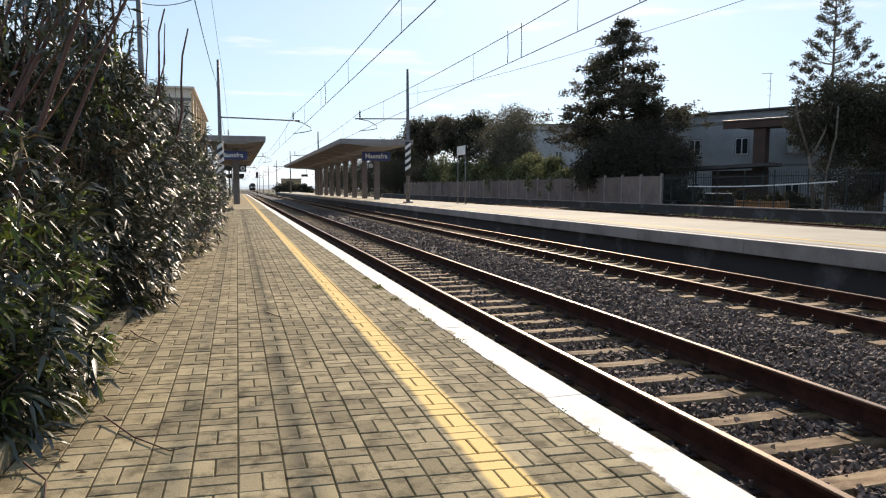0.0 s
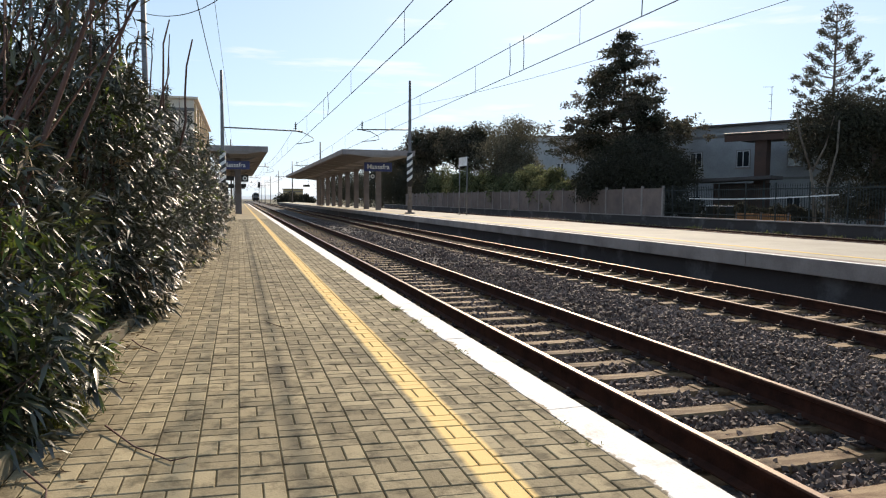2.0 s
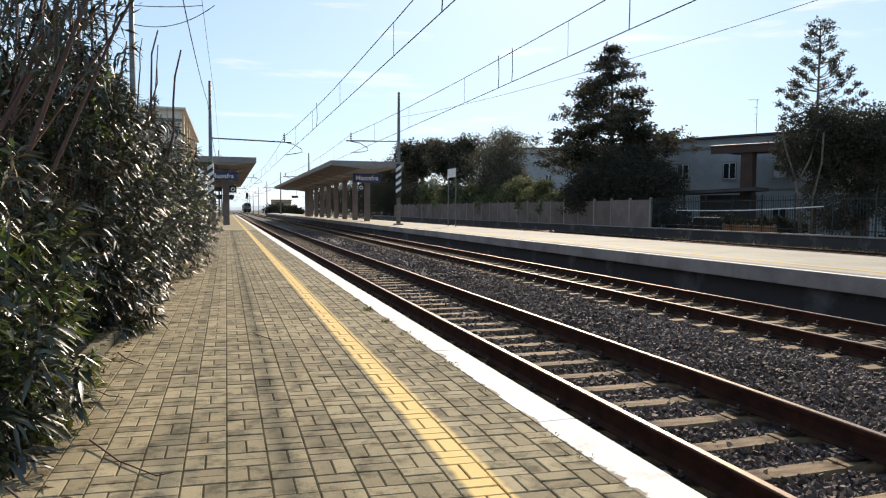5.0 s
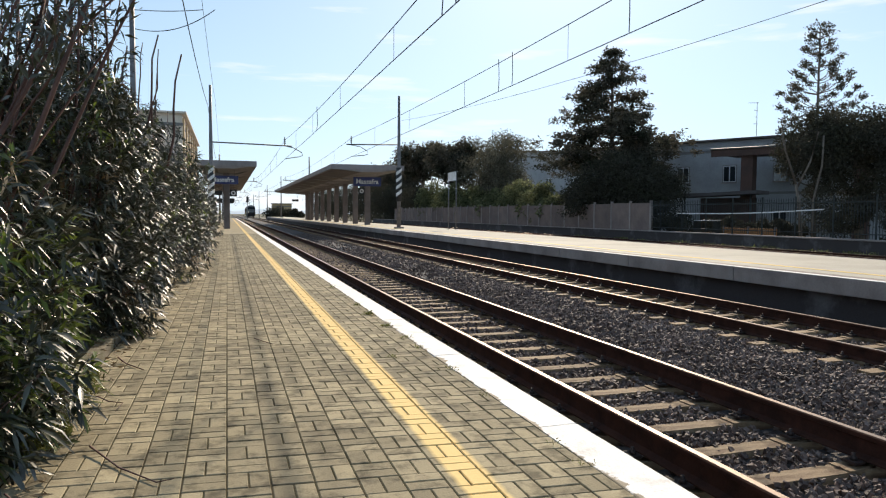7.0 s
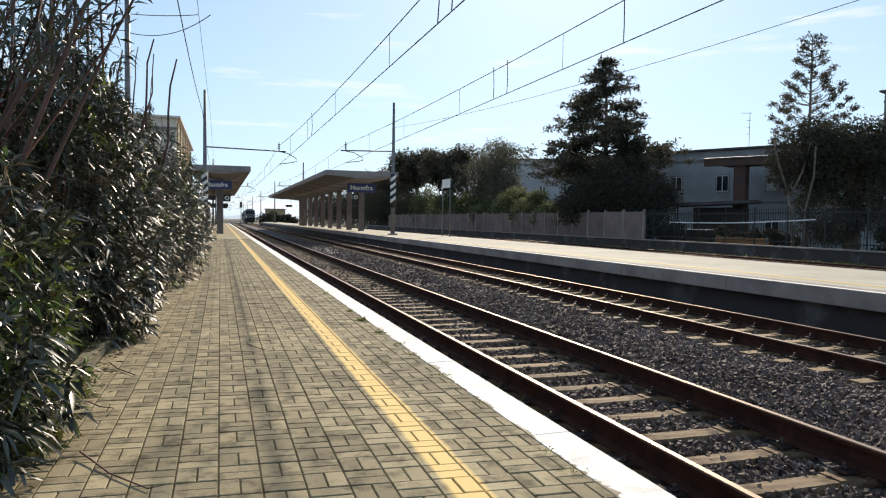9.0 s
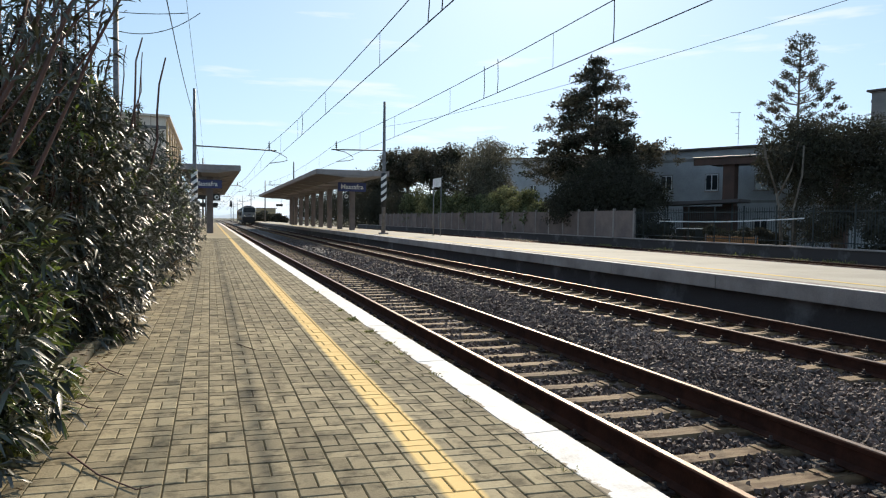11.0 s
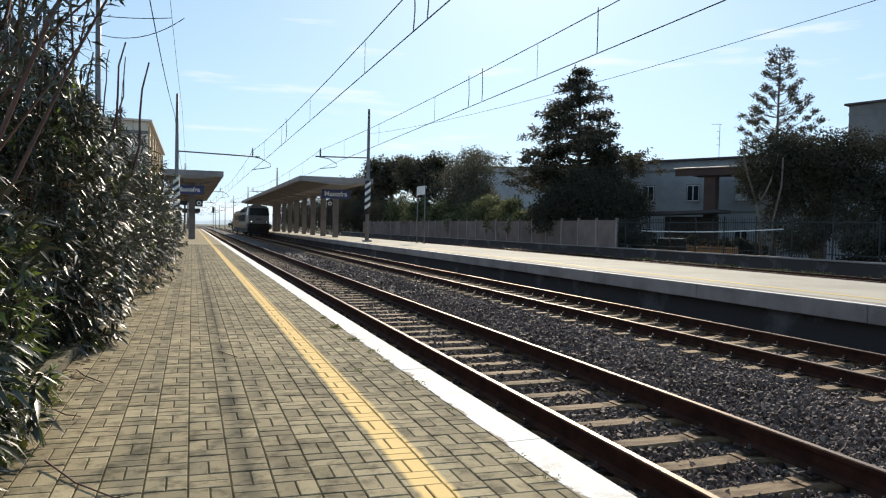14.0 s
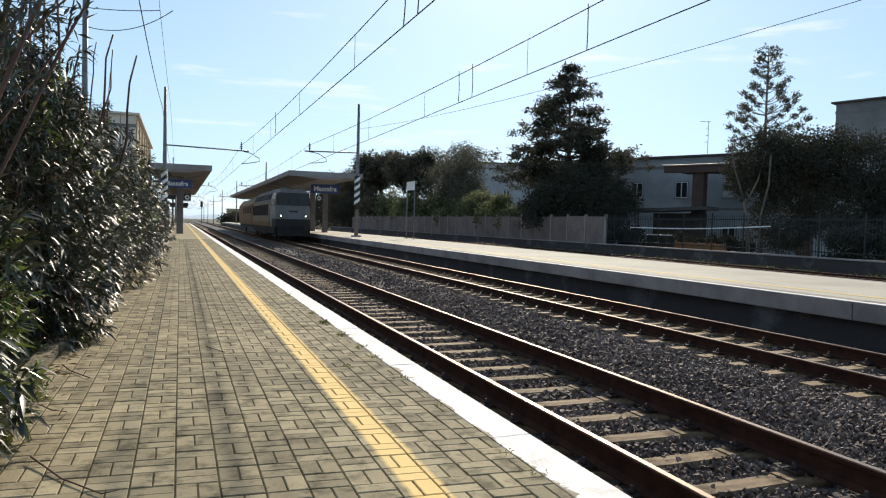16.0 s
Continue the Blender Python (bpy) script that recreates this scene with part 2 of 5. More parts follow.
def paver_material(name, vary, island):
    """Grey-green concrete pavers; a yellow warning band is painted along the line over them."""
    m = mat(name, (0.31, 0.258, 0.16), 0.85, second=(0.145, 0.12, 0.073), scale=6.5, fine=80, bump=0.35, vary=vary, island=island, contrast=(0.48, 0.63), spec=0.2)
    n, l = m.node_tree.nodes, m.node_tree.links
    b = n["Principled BSDF"]
    old = b.inputs["Base Color"].links[0].from_socket
    geo = n.new("ShaderNodeNewGeometry")
    # broad damp stains
    big = n.new("ShaderNodeTexNoise")
    big.inputs["Scale"].default_value, big.inputs["Detail"].default_value = 0.8, 4
    l.new(geo.outputs["Position"], big.inputs["Vector"])
    br = n.new("ShaderNodeMapRange")
    br.inputs["From Min"].default_value, br.inputs["From Max"].default_value = 0.35, 0.62
    br.inputs["To Min"].default_value, br.inputs["To Max"].default_value = 0.78, 1.07
    l.new(big.outputs["Fac"], br.inputs["Value"])
    st = n.new("ShaderNodeHueSaturation")
    l.new(br.outputs[0], st.inputs["Value"])
    l.new(old, st.inputs["Color"])
    old = st.outputs[0]
    # two long dark streaks, broken by noise, that run along the platform
    sx = n.new("ShaderNodeSeparateXYZ")
    l.new(geo.outputs["Position"], sx.inputs[0])
    drift = n.new("ShaderNodeTexNoise")
    drift.inputs["Scale"].default_value, drift.inputs["Detail"].default_value = 1.6, 5
    l.new(geo.outputs["Position"], drift.inputs["Vector"])
    for at, wide, deep in ((2.77, 0.12, 0.6), (2.55, 0.07, 0.4)):
        off = n.new("ShaderNodeMath")
        off.operation, off.inputs[1].default_value = "ADD", at
        l.new(sx.outputs["X"], off.inputs[0])
        mag = n.new("ShaderNodeMath")
        mag.operation = "ABSOLUTE"
        l.new(off.outputs[0], mag.inputs[0])
        fade = n.new("ShaderNodeMapRange")
        fade.inputs["From Min"].default_value, fade.inputs["From Max"].default_value = 0.0, wide
        fade.inputs["To Min"].default_value, fade.inputs["To Max"].default_value = deep, 0.0
        l.new(mag.outputs[0], fade.inputs["Value"])
        broken = n.new("ShaderNodeMapRange")
        broken.inputs["From Min"].default_value, broken.inputs["From Max"].default_value = 0.35, 0.6
        l.new(drift.outputs["Fac"], broken.inputs["Value"])
        amt = n.new("ShaderNodeMath")
        amt.operation = "MULTIPLY"
        l.new(fade.outputs[0], amt.inputs[0])
        l.new(broken.outputs[0], amt.inputs[1])
        dk = n.new("ShaderNodeMix")
        dk.data_type = "RGBA"
        dk.inputs["B"].default_value = (0.055, 0.044, 0.03, 1)
        l.new(amt.outputs[0], dk.inputs["Factor"])
        l.new(old, dk.inputs["A"])
        old = dk.outputs["Result"]
    sep = n.new("ShaderNodeSeparateXYZ")
    l.new(geo.outputs["Position"], sep.inputs[0])
    wob = n.new("ShaderNodeTexNoise")
    wob.inputs["Scale"].default_value, wob.inputs["Detail"].default_value = 9, 5
    l.new(geo.outputs["Position"], wob.inputs["Vector"])
    dist = n.new("ShaderNodeMath")
    dist.operation = "ADD"
    dist.inputs[1].default_value = 1.887
    l.new(sep.outputs["X"], dist.inputs[0])
    ab = n.new("ShaderNodeMath")
    ab.operation = "ABSOLUTE"
    l.new(dist.outputs[0], ab.inputs[0])
    w2 = n.new("ShaderNodeMath")
    w2.operation = "MULTIPLY_ADD"
    w2.inputs[1].default_value, w2.inputs[2].default_value = 0.03, -0.015
    l.new(wob.outputs["Fac"], w2.inputs[0])
    add = n.new("ShaderNodeMath")
    add.operation = "ADD"
    l.new(ab.outputs[0], add.inputs[0])
    l.new(w2.outputs[0], add.inputs[1])
    mr = n.new("ShaderNodeMapRange")
    mr.inputs["From Min"].default_value, mr.inputs["From Max"].default_value = 0.078, 0.108
    mr.inputs["To Min"].default_value, mr.inputs["To Max"].default_value = 0.93, 0.0
    l.new(add.outputs[0], mr.inputs["Value"])
    mix = n.new("ShaderNodeMix")
    mix.data_type = "RGBA"
    mix.inputs["B"].default_value = (0.84, 0.6, 0.25, 1)
    l.new(mr.outputs[0], mix.inputs["Factor"])
    l.new(old, mix.inputs["A"])
    l.new(mix.outputs["Result"], b.inputs["Base Color"])
    return m


M_PAVER = paver_material("paver_concrete", 0.0, 0.27)
M_PAVER_ONE = paver_material("paver_concrete_single", 0.27, 0.0)


# ---- mesh helpers ----
def mesh_of(name, verts, faces, material):
    me = bpy.data.meshes.new(name)
    me.from_pydata([tuple(v) for v in verts], [], [tuple(f) for f in faces])
    me.materials.append(material)
    me.update()
    return me


def part(name, bm, material, parent, label=""):
    """Links a bmesh (or a ready mesh) as one object under a thing or a part."""
    if isinstance(bm, bmesh.types.BMesh):
        me = bpy.data.meshes.new(name)
        bm.to_mesh(me)
        bm.free()
        me.materials.append(material)
    else:
        me = bm
    ob = new(name, me)
    ob.parent = parent
    return tagged(ob, label)


def thing(name, label, category, at=(0, 0, 0), group="", kind="", turn=0):
    ob = new(name)
    ob.empty_display_size = 0.2
    ob.matrix_basis = pose(*at, 0, 0, turn)
    return tagged(ob, label, category, group, kind)


def single(name, bm, material, label, category, kind="", at=(0, 0, 0), group=""):
    ob = part(name, bm, material, None)
    ob.matrix_basis = pose(*at)
    return tagged(ob, label, category, group, kind)


def box(x0, x1, y0, y1, z0, z1, bevel=0.0, bm=None):
    bm = bm or bmesh.new()
    r = bmesh.ops.create_cube(bm, size=1, matrix=Matrix.LocRotScale(((x0 + x1) / 2, (y0 + y1) / 2, (z0 + z1) / 2), None, (x1 - x0, y1 - y0, z1 - z0)))
    if bevel:
        edges = {e for v in r["verts"] for e in v.link_edges}
        bmesh.ops.bevel(bm, geom=list(edges), offset=bevel, segments=2, affect="EDGES", profile=0.6)
    return bm


def tube(points, radii, sides=8, bm=None, cap=True):
    """A round bar along points; radii is a number or one per point."""
    bm = bm or bmesh.new()
    points = [Vector(p) for p in points]
    if isinstance(radii, (int, float)):
        radii = [radii] * len(points)
    rings = []
    for i, p in enumerate(points):
        d = (points[min(i + 1, len(points) - 1)] - points[max(i - 1, 0)]).normalized()
        a = d.cross(Vector((0, 0, 1)) if abs(d.z) < 0.95 else Vector((1, 0, 0))).normalized()
        c = d.cross(a)
        rings.append([bm.verts.new(p + (a * math.cos(k * math.tau / sides) + c * math.sin(k * math.tau / sides)) * radii[i]) for k in range(sides)])
    for r0, r1 in zip(rings, rings[1:]):
        for k in range(sides):
            f = bm.faces.new((r0[k], r0[(k + 1) % sides], r1[(k + 1) % sides], r1[k]))
            f.smooth = True
    if cap:
        bm.faces.new(rings[0][::-1])
        bm.faces.new(rings[-1])
    return bm


def prism(profile, y0, y1, bm=None):
    """A profile of (x, z) points drawn along y."""
    bm = bm or bmesh.new()
    a = [bm.verts.new((x, y0, z)) for x, z in profile]
    b = [bm.verts.new((x, y1, z)) for x, z in profile]
    n = len(profile)
    for k in range(n):
        bm.faces.new((a[k], a[(k + 1) % n], b[(k + 1) % n], b[k]))
    bm.faces.new(a[::-1])
    bm.faces.new(b)
    bmesh.ops.recalc_face_normals(bm, faces=bm.faces[:])
    return bm


def fast_mesh(name, verts, tris, material, flat=False):
    me = bpy.data.meshes.new(name)
    verts, tris = np.asarray(verts, np.float32), np.asarray(tris, np.int32)
    me.vertices.add(len(verts))
    me.vertices.foreach_set("co", verts.ravel())
    me.loops.add(tris.size)
    me.loops.foreach_set("vertex_index", tris.ravel())
    me.polygons.add(len(tris))
    me.polygons.foreach_set("loop_start", np.arange(0, tris.size, tris.shape[1], dtype=np.int32))
    me.update(calc_edges=True)
    me.validate()
    if flat:
        me.shade_flat()
    me.materials.append(material)
    return me


def unit(v):
    return v / np.maximum(np.linalg.norm(v, axis=1, keepdims=True), 1e-6)


def leaf_mesh(name, base, way, length, width, rng, material, fold=0.25, droop=0.15, level=0.0):
    """Narrow folded leaves: base points, directions, lengths, widths."""
    n = len(base)
    way = unit(way)
    side = unit(np.cross(way, rng.normal(size=(n, 3)) + np.array([0, 0, level])))
    up = np.cross(side, way)
    L, W = np.asarray(length).reshape(-1, 1) * np.ones((n, 1)), np.asarray(width).reshape(-1, 1) * np.ones((n, 1))
    mid = base + way * L * 0.45
    tip = base + way * L + np.array([0, 0, -1.0]) * L * droop
    v = np.stack([base, mid + side * W / 2 + up * W * fold, mid, mid - side * W / 2 + up * W * fold, tip], 1).reshape(-1, 3)
    k = np.arange(n)[:, None, None] * 5
    t = (np.array([[0, 2, 1], [0, 3, 2], [1, 2, 4], [2, 3, 4]])[None] + k).reshape(-1, 3)
    return fast_mesh(name, v, t, material)


# ---- the line: ground, ballast, tracks ----
ZP = 0.314          # near platform above the rail tops
ZR = 0.53           # far platform
Y_END = 420.0


def build_ground():
    bm = bmesh.new()
    xs = [-900, -60, -14, -6, 0, 8, 13, 24, 60, 900]
    ys = [-60, 0, 60, 150, 400, 2500]
    grid = [[bm.verts.new((x, y, -0.62)) for y in ys] for x in xs]
    for i in range(len(xs) - 1):
        for j in range(len(ys) - 1):
            bm.faces.new((grid[i][j], grid[i + 1][j], grid[i + 1][j + 1], grid[i][j + 1]))
    single("ground", bm, M_DIRT, "flat dry earth with sparse weeds", "ground", "structure")


def ballast_height(x, y):
    """The bed: shoulders low between and beside the tracks, filled to the sleepers."""
    rise = min(max((x - 2.5) / 1.0, 0), 1)
    mound = 0.07 * math.exp(-((x - 3.0) / 0.5) ** 2)
    return -0.28 + (0.05 if x < 4.35 else 0.022) * rise + mound + 0.02 * noise.noise((x * 1.3, y * 1.3, 0)) + 0.015 * noise.noise((x * 4, y * 4, 7))


def build_ballast():
    bm = bmesh.new()
    xs = np.linspace(-0.84, 7.25, 34)
    ys = np.concatenate([np.arange(-6, 30, 0.3), np.arange(30, 120, 2.0), np.arange(120, Y_END + 1, 20)])
    grid = [[bm.verts.new((x, y, ballast_height(x, y) - 0.03)) for y in ys] for x in xs]
    for i in range(len(xs) - 1):
        for j in range(len(ys) - 1):
            bm.faces.new((grid[i][j], grid[i + 1][j], grid[i + 1][j + 1], grid[i][j + 1]))
    bed = single("ballast_bed", bm, M_BALLAST, "dark grey crushed-stone ballast bed under the tracks", "ballast", "structure")
    rng = np.random.default_rng(3)
    # loose stones, denser nearer
    pts = []
    for y0, y1, per in ((-5.0, 1.0, 150), (1.0, 9.0, 700), (9.0, 18.0, 280), (18.0, 34.0, 80), (34.0, 60.0, 22)):
        n = int((y1 - y0) * 8.0 * per)
        pts.append(np.stack([rng.uniform(-0.82, 7.2, n), rng.uniform(y0, y1, n)], 1))
    p = np.concatenate(pts)
    # leave the rails and the sleepers' middles free
    keep = np.ones(len(p), bool)
    for rx in (0.0, 1.505, 4.46, 5.965):
        keep &= np.abs(p[:, 0] - rx) > 0.1
    ph = np.mod(p[:, 1] - np.where(p[:, 0] < 3, 0.287, 0.1) + 0.3, 0.6) - 0.3
    on = (np.abs(ph) < 0.085) & (((p[:, 0] > -0.5) & (p[:, 0] < 2.0)) | ((p[:, 0] > 4.0) & (p[:, 0] < 6.42)))
    keep &= ~(on & (rng.random(len(p)) < 0.93))
    p = p[keep]
    n = len(p)
    size = rng.uniform(0.011, 0.027, n) * np.where(p[:, 1] > 18, 1.7, np.where(p[:, 1] > 9, 1.25, 1.0))
    base = np.array([[-1, -1, -0.8], [1, -1, -0.7], [1.1, 1, -0.8], [-0.9, 1, -0.9], [-0.6, -0.7, 0.7], [0.8, -0.6, 0.5], [0.6, 0.8, 0.8], [-0.8, 0.6, 0.6]])
    shape = base[None] * rng.uniform(0.45, 1.3, (n, 8, 3)) * np.array([1.15, 0.95, 0.75])
    q = unit(rng.normal(size=(n, 4)))
    w, x, y, z = q.T
    rot = np.stack([np.stack([1 - 2 * (y * y + z * z), 2 * (x * y - z * w), 2 * (x * z + y * w)], 1),
                    np.stack([2 * (x * y + z * w), 1 - 2 * (x * x + z * z), 2 * (y * z - x * w)], 1),
                    np.stack([2 * (x * z - y * w), 2 * (y * z + x * w), 1 - 2 * (x * x + y * y)], 1)], 1)
    v = np.einsum("nij,nkj->nki", rot, shape) * size[:, None, None]
    hz = np.array([ballast_height(a, b) for a, b in p])
    v += np.stack([p[:, 0], p[:, 1], hz + rng.uniform(-0.01, 0.035, n)], 1)[:, None, :]
    quads = np.array([[0, 3, 2, 1], [4, 5, 6, 7], [0, 1, 5, 4], [1, 2, 6, 5], [2, 3, 7, 6], [3, 0, 4, 7]])
    f = (quads[None] + (np.arange(n) * 8)[:, None, None]).reshape(-1, 4)
    me = fast_mesh("ballast_stones", v.reshape(-1, 3), f, M_STONE, True)
    tagged(new("ballast_stones", me), "loose angular dark grey railway stones", "ballast", kind="stuff")


RAIL_PROFILE = [(-0.07, -0.172), (0.07, -0.172), (0.07, -0.162), (0.012, -0.14), (0.009, -0.045), (0.034, -0.035), (0.036, -0.008), (0.028, -0.001),
                (-0.028, -0.001), (-0.036, -0.008), (-0.034, -0.035), (-0.009, -0.045), (-0.012, -0.14), (-0.07, -0.162)]


def sleeper_mesh():
    # concrete sleeper: deeper under the rails, waisted in the middle
    bm = bmesh.new()
    for x0, x1, z1, w in ((-1.2, -0.5, 0.0, 0.115), (-0.5, 0.5, -0.012, 0.11), (0.5, 1.2, 0.0, 0.115)):
        r = bmesh.ops.create_cube(bm, size=1, matrix=Matrix.LocRotScale(((x0 + x1) / 2, 0, z1 - 0.09), None, (x1 - x0, 2 * w, 0.18)))
        for v in r["verts"]:
            if v.co.z > -0.08:
                v.co.y *= 0.8
    me = bpy.data.meshes.new("sleeper")
    bm.to_mesh(me)
    bm.free()
    me.materials.append(M_SLEEPER)
    return me


def clip_mesh():
    bm = box(-0.05, 0.05, -0.06, 0.06, 0.0, 0.02)
    tube([(0, 0, 0.0), (0, 0, 0.075)], 0.014, 6, bm)
    tube([(0, 0, 0.02), (0, 0, 0.045)], 0.026, 6, bm)
    me = bpy.data.meshes.new("rail_clip")
    bm.to_mesh(me)
    bm.free()
    me.materials.append(M_CLIP)
    return me


SLEEPER, CLIP = sleeper_mesh(), clip_mesh()


def build_track(xl, label, y0, y_parts, z=0.0, y_end=Y_END, tall=1.12, bed=-0.232):
    track = thing("railway_track", label, "railway track", (xl + 0.7525, 0, z), kind="structure")
    for sx in (-0.7525, 0.7525):
        rail = part("rail", prism([(sx + x, h * tall) for x, h in RAIL_PROFILE], -6, y_end), M_RAIL, track, "rusty steel rail")
        part("rail_head", prism([(sx - 0.026, -0.002), (sx + 0.026, -0.002), (sx + 0.024, 0.001), (sx - 0.024, 0.001)], -6, y_end), M_RAILTOP, rail, "polished running surface")
    rest = bmesh.new()
    y = y0
    while y < y_end:
        if y < y_parts:
            s = part("sleeper", SLEEPER, None, track)
            s.location = (0, y, bed + random.uniform(-0.006, 0.006))
            s.rotation_euler = (0, 0, random.uniform(-0.012, 0.012))
            if y < 24:
                for cx in (-0.87, -0.635, 0.635, 0.87):
                    c = part("rail_clip", CLIP, None, s)
                    c.location = (cx, 0, 0.02)
        elif y < 200:
            box(-1.2, 1.2, y - 0.12, y + 0.12, -0.4, bed, 0, rest)
        y += 0.6
    part("far_sleepers", rest, M_SLEEPER, track)["kind"] = "stuff"


# ---- near platform ----
def paver_geometry(cells):
    """Quads of bevelled pavers for (x0, x1, y0, y1, dz)."""
    verts, faces = [], []
    for x0, x1, y0, y1, dz in cells:
        g, b = 0.0036, 0.004
        x0, x1, y0, y1 = x0 + g, x1 - g, y0 + g, y1 - g
        z = ZP + dz
        k = len(verts)
        verts += [(x0, y0, z - 0.03), (x1, y0, z - 0.03), (x1, y1, z - 0.03), (x0, y1, z - 0.03),
                  (x0, y0, z - b), (x1, y0, z - b), (x1, y1, z - b), (x0, y1, z - b),
                  (x0 + b, y0 + b, z), (x1 - b, y0 + b, z), (x1 - b, y1 - b, z), (x0 + b, y1 - b, z)]
        verts[k:] = [(vx, vy - 0.075 * (vx + 2.946), vz) for vx, vy, vz in verts[k:]]
        for o in (0, 4):
            for i in range(4):
                faces.append((k + o + i, k + o + (i + 1) % 4, k + o + 4 + (i + 1) % 4, k + o + 4 + i))
        faces.append((k + 8, k + 9, k + 10, k + 11))
    return verts, faces


PITCH_X, PITCH_Y = 0.205, 0.2
PX0 = -4.075
EDGE_X = -1.24           # inner edge of the white coping


def paver_cells(y0, y1):
    """Basket weave: pairs along and across the line in turn; the courses run a little askew."""
    rng = random.Random(11)
    cells = []
    for i in range(14):
        for j in range(int((y0 - 3.95) / PITCH_Y), int((y1 - 3.95) / PITCH_Y)):
            x, y, h = PX0 + i * PITCH_X, 3.95 + j * PITCH_Y, PITCH_Y / 2
            if x > EDGE_X - 0.01:
                continue
            x1 = min(x + PITCH_X, EDGE_X)
            a = [rng.uniform(-0.0022, 0.0022) for _ in range(2)]
            if (i + j) % 2:
                cells += [(x, x1, y, y + h, a[0]), (x, x1, y + h, y + PITCH_Y, a[1])]
            else:
                xm = min(x + PITCH_X / 2, x1)
                cells.append((x, xm, y, y + PITCH_Y, a[0]))
                if x1 - xm > 0.03:
                    cells.append((xm, x1, y, y + PITCH_Y, a[1]))
    return cells


def build_platform():
    bm = prism([(-4.2, -0.62), (-1.0, -0.62), (-1.0, ZP - 0.13), (EDGE_X, ZP - 0.13), (EDGE_X, ZP - 0.006), (-4.2, ZP - 0.006)], -6, 44.02)
    plat = single("platform", bm, M_JOINT, "low station platform with sandy paving joints", "platform", "structure")
    far = single("far_platform_paving", prism([(-8, -0.62), (EDGE_X, -0.62), (EDGE_X, ZP), (-8, ZP)], 44.02, 160), M_FARPAVE, "distant grey-green block paving of the platform", "platform", "structure")
    part("yellow_line", prism([(-1.98, ZP), (-1.793, ZP), (-1.793, ZP + 0.004), (-1.98, ZP + 0.004)], 44.02, 160), M_YELLOW, far)
    # white coping slabs
    y = -5.0
    rng = random.Random(5)
    while y < 160:
        L = 2.2
        if y < 60:
            bm = box(0, 0.272, 0.002, L - 0.002, -0.13, 0.003, 0.012)
            for v in bm.verts:
                if rng.random() < 0.25 and v.co.z > -0.02:
                    v.co.z -= rng.uniform(0, 0.008)
                    v.co.x += rng.uniform(-0.008, 0.008)
            c = part("coping_slab", bm, M_COPING, plat, "white-painted concrete edge slab")
            c.location = (EDGE_X + 0.002, y, ZP)
        y += L
    part("coping_slab", box(EDGE_X + 0.002, EDGE_X + 0.274, 61.0, 160, ZP - 0.13, ZP + 0.003), M_COPING, plat, "white-painted concrete edge slab")
    return plat


def build_pavers(plat):
    near, rest = [], []
    for c in paver_cells(-6.0, 44.0):
        (near if 2.25 < c[2] < 4.5 and -4.0 < c[0] else rest).append(c)
    near = sorted(near, key=lambda c: c[2])
    rest += near[300:]
    for c in near[:300]:
        v, f = paver_geometry([c])
        part("paver", mesh_of("paver", v, f, M_PAVER_ONE), None, plat)
    v, f = paver_geometry(rest)
    ob = part("pavers", fast_mesh("pavers", v, f, M_PAVER, True), None, plat)
    ob["kind"] = "stuff"


M_FARPAVE = mat("far_paving", (0.30, 0.25, 0.15), 0.85, second=(0.2, 0.165, 0.1), scale=1.5, fine=12, bump=0.3)


# ---- far platform ----
def build_far_platform():
    # shade of the recessed wall is put into its dark concrete
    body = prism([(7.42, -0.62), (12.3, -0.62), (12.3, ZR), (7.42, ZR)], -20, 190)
    p = single("island_platform", body, M_CONCDARK, "island platform with dark, shade-toned retaining wall", "platform", "structure")
    y = -20.0
    while y < 190:
        L = 4.0 if y < 60 else 130.0
        c = part("edge_beam", box(7.18, 7.62, y + 0.008, y + L - 0.008, ZR - 0.30, ZR + 0.004, 0.015), M_CONC, p, "light grey concrete edge beam")
        y += L
    part("surface", box(7.62, 12.2, -20, 190, ZR - 0.1, ZR + 0.006), M_ASPHALT, p, "worn pale asphalt")
    part("yellow_line", box(8.2, 8.38, -20, 190, ZR + 0.006, ZR + 0.011), M_YELLOW, p, "faded yellow safety line")
    # white edge line; the beam's sunlit arris is painted in with it
    part("white_edge", box(7.185, 7.33, -20, 190, ZR + 0.004, ZR + 0.008), M_COPING, p, "worn white edge line that also stands for the sunlit arris")
    part("back_kerb", box(12.2, 12.36, -20, 190, ZR - 0.3, ZR + 0.012, 0.01), M_CONC, p)


# ---- masts and wires ----
MAST_YS = [-8, 48, 104, 160, 216, 272, 328, 384]


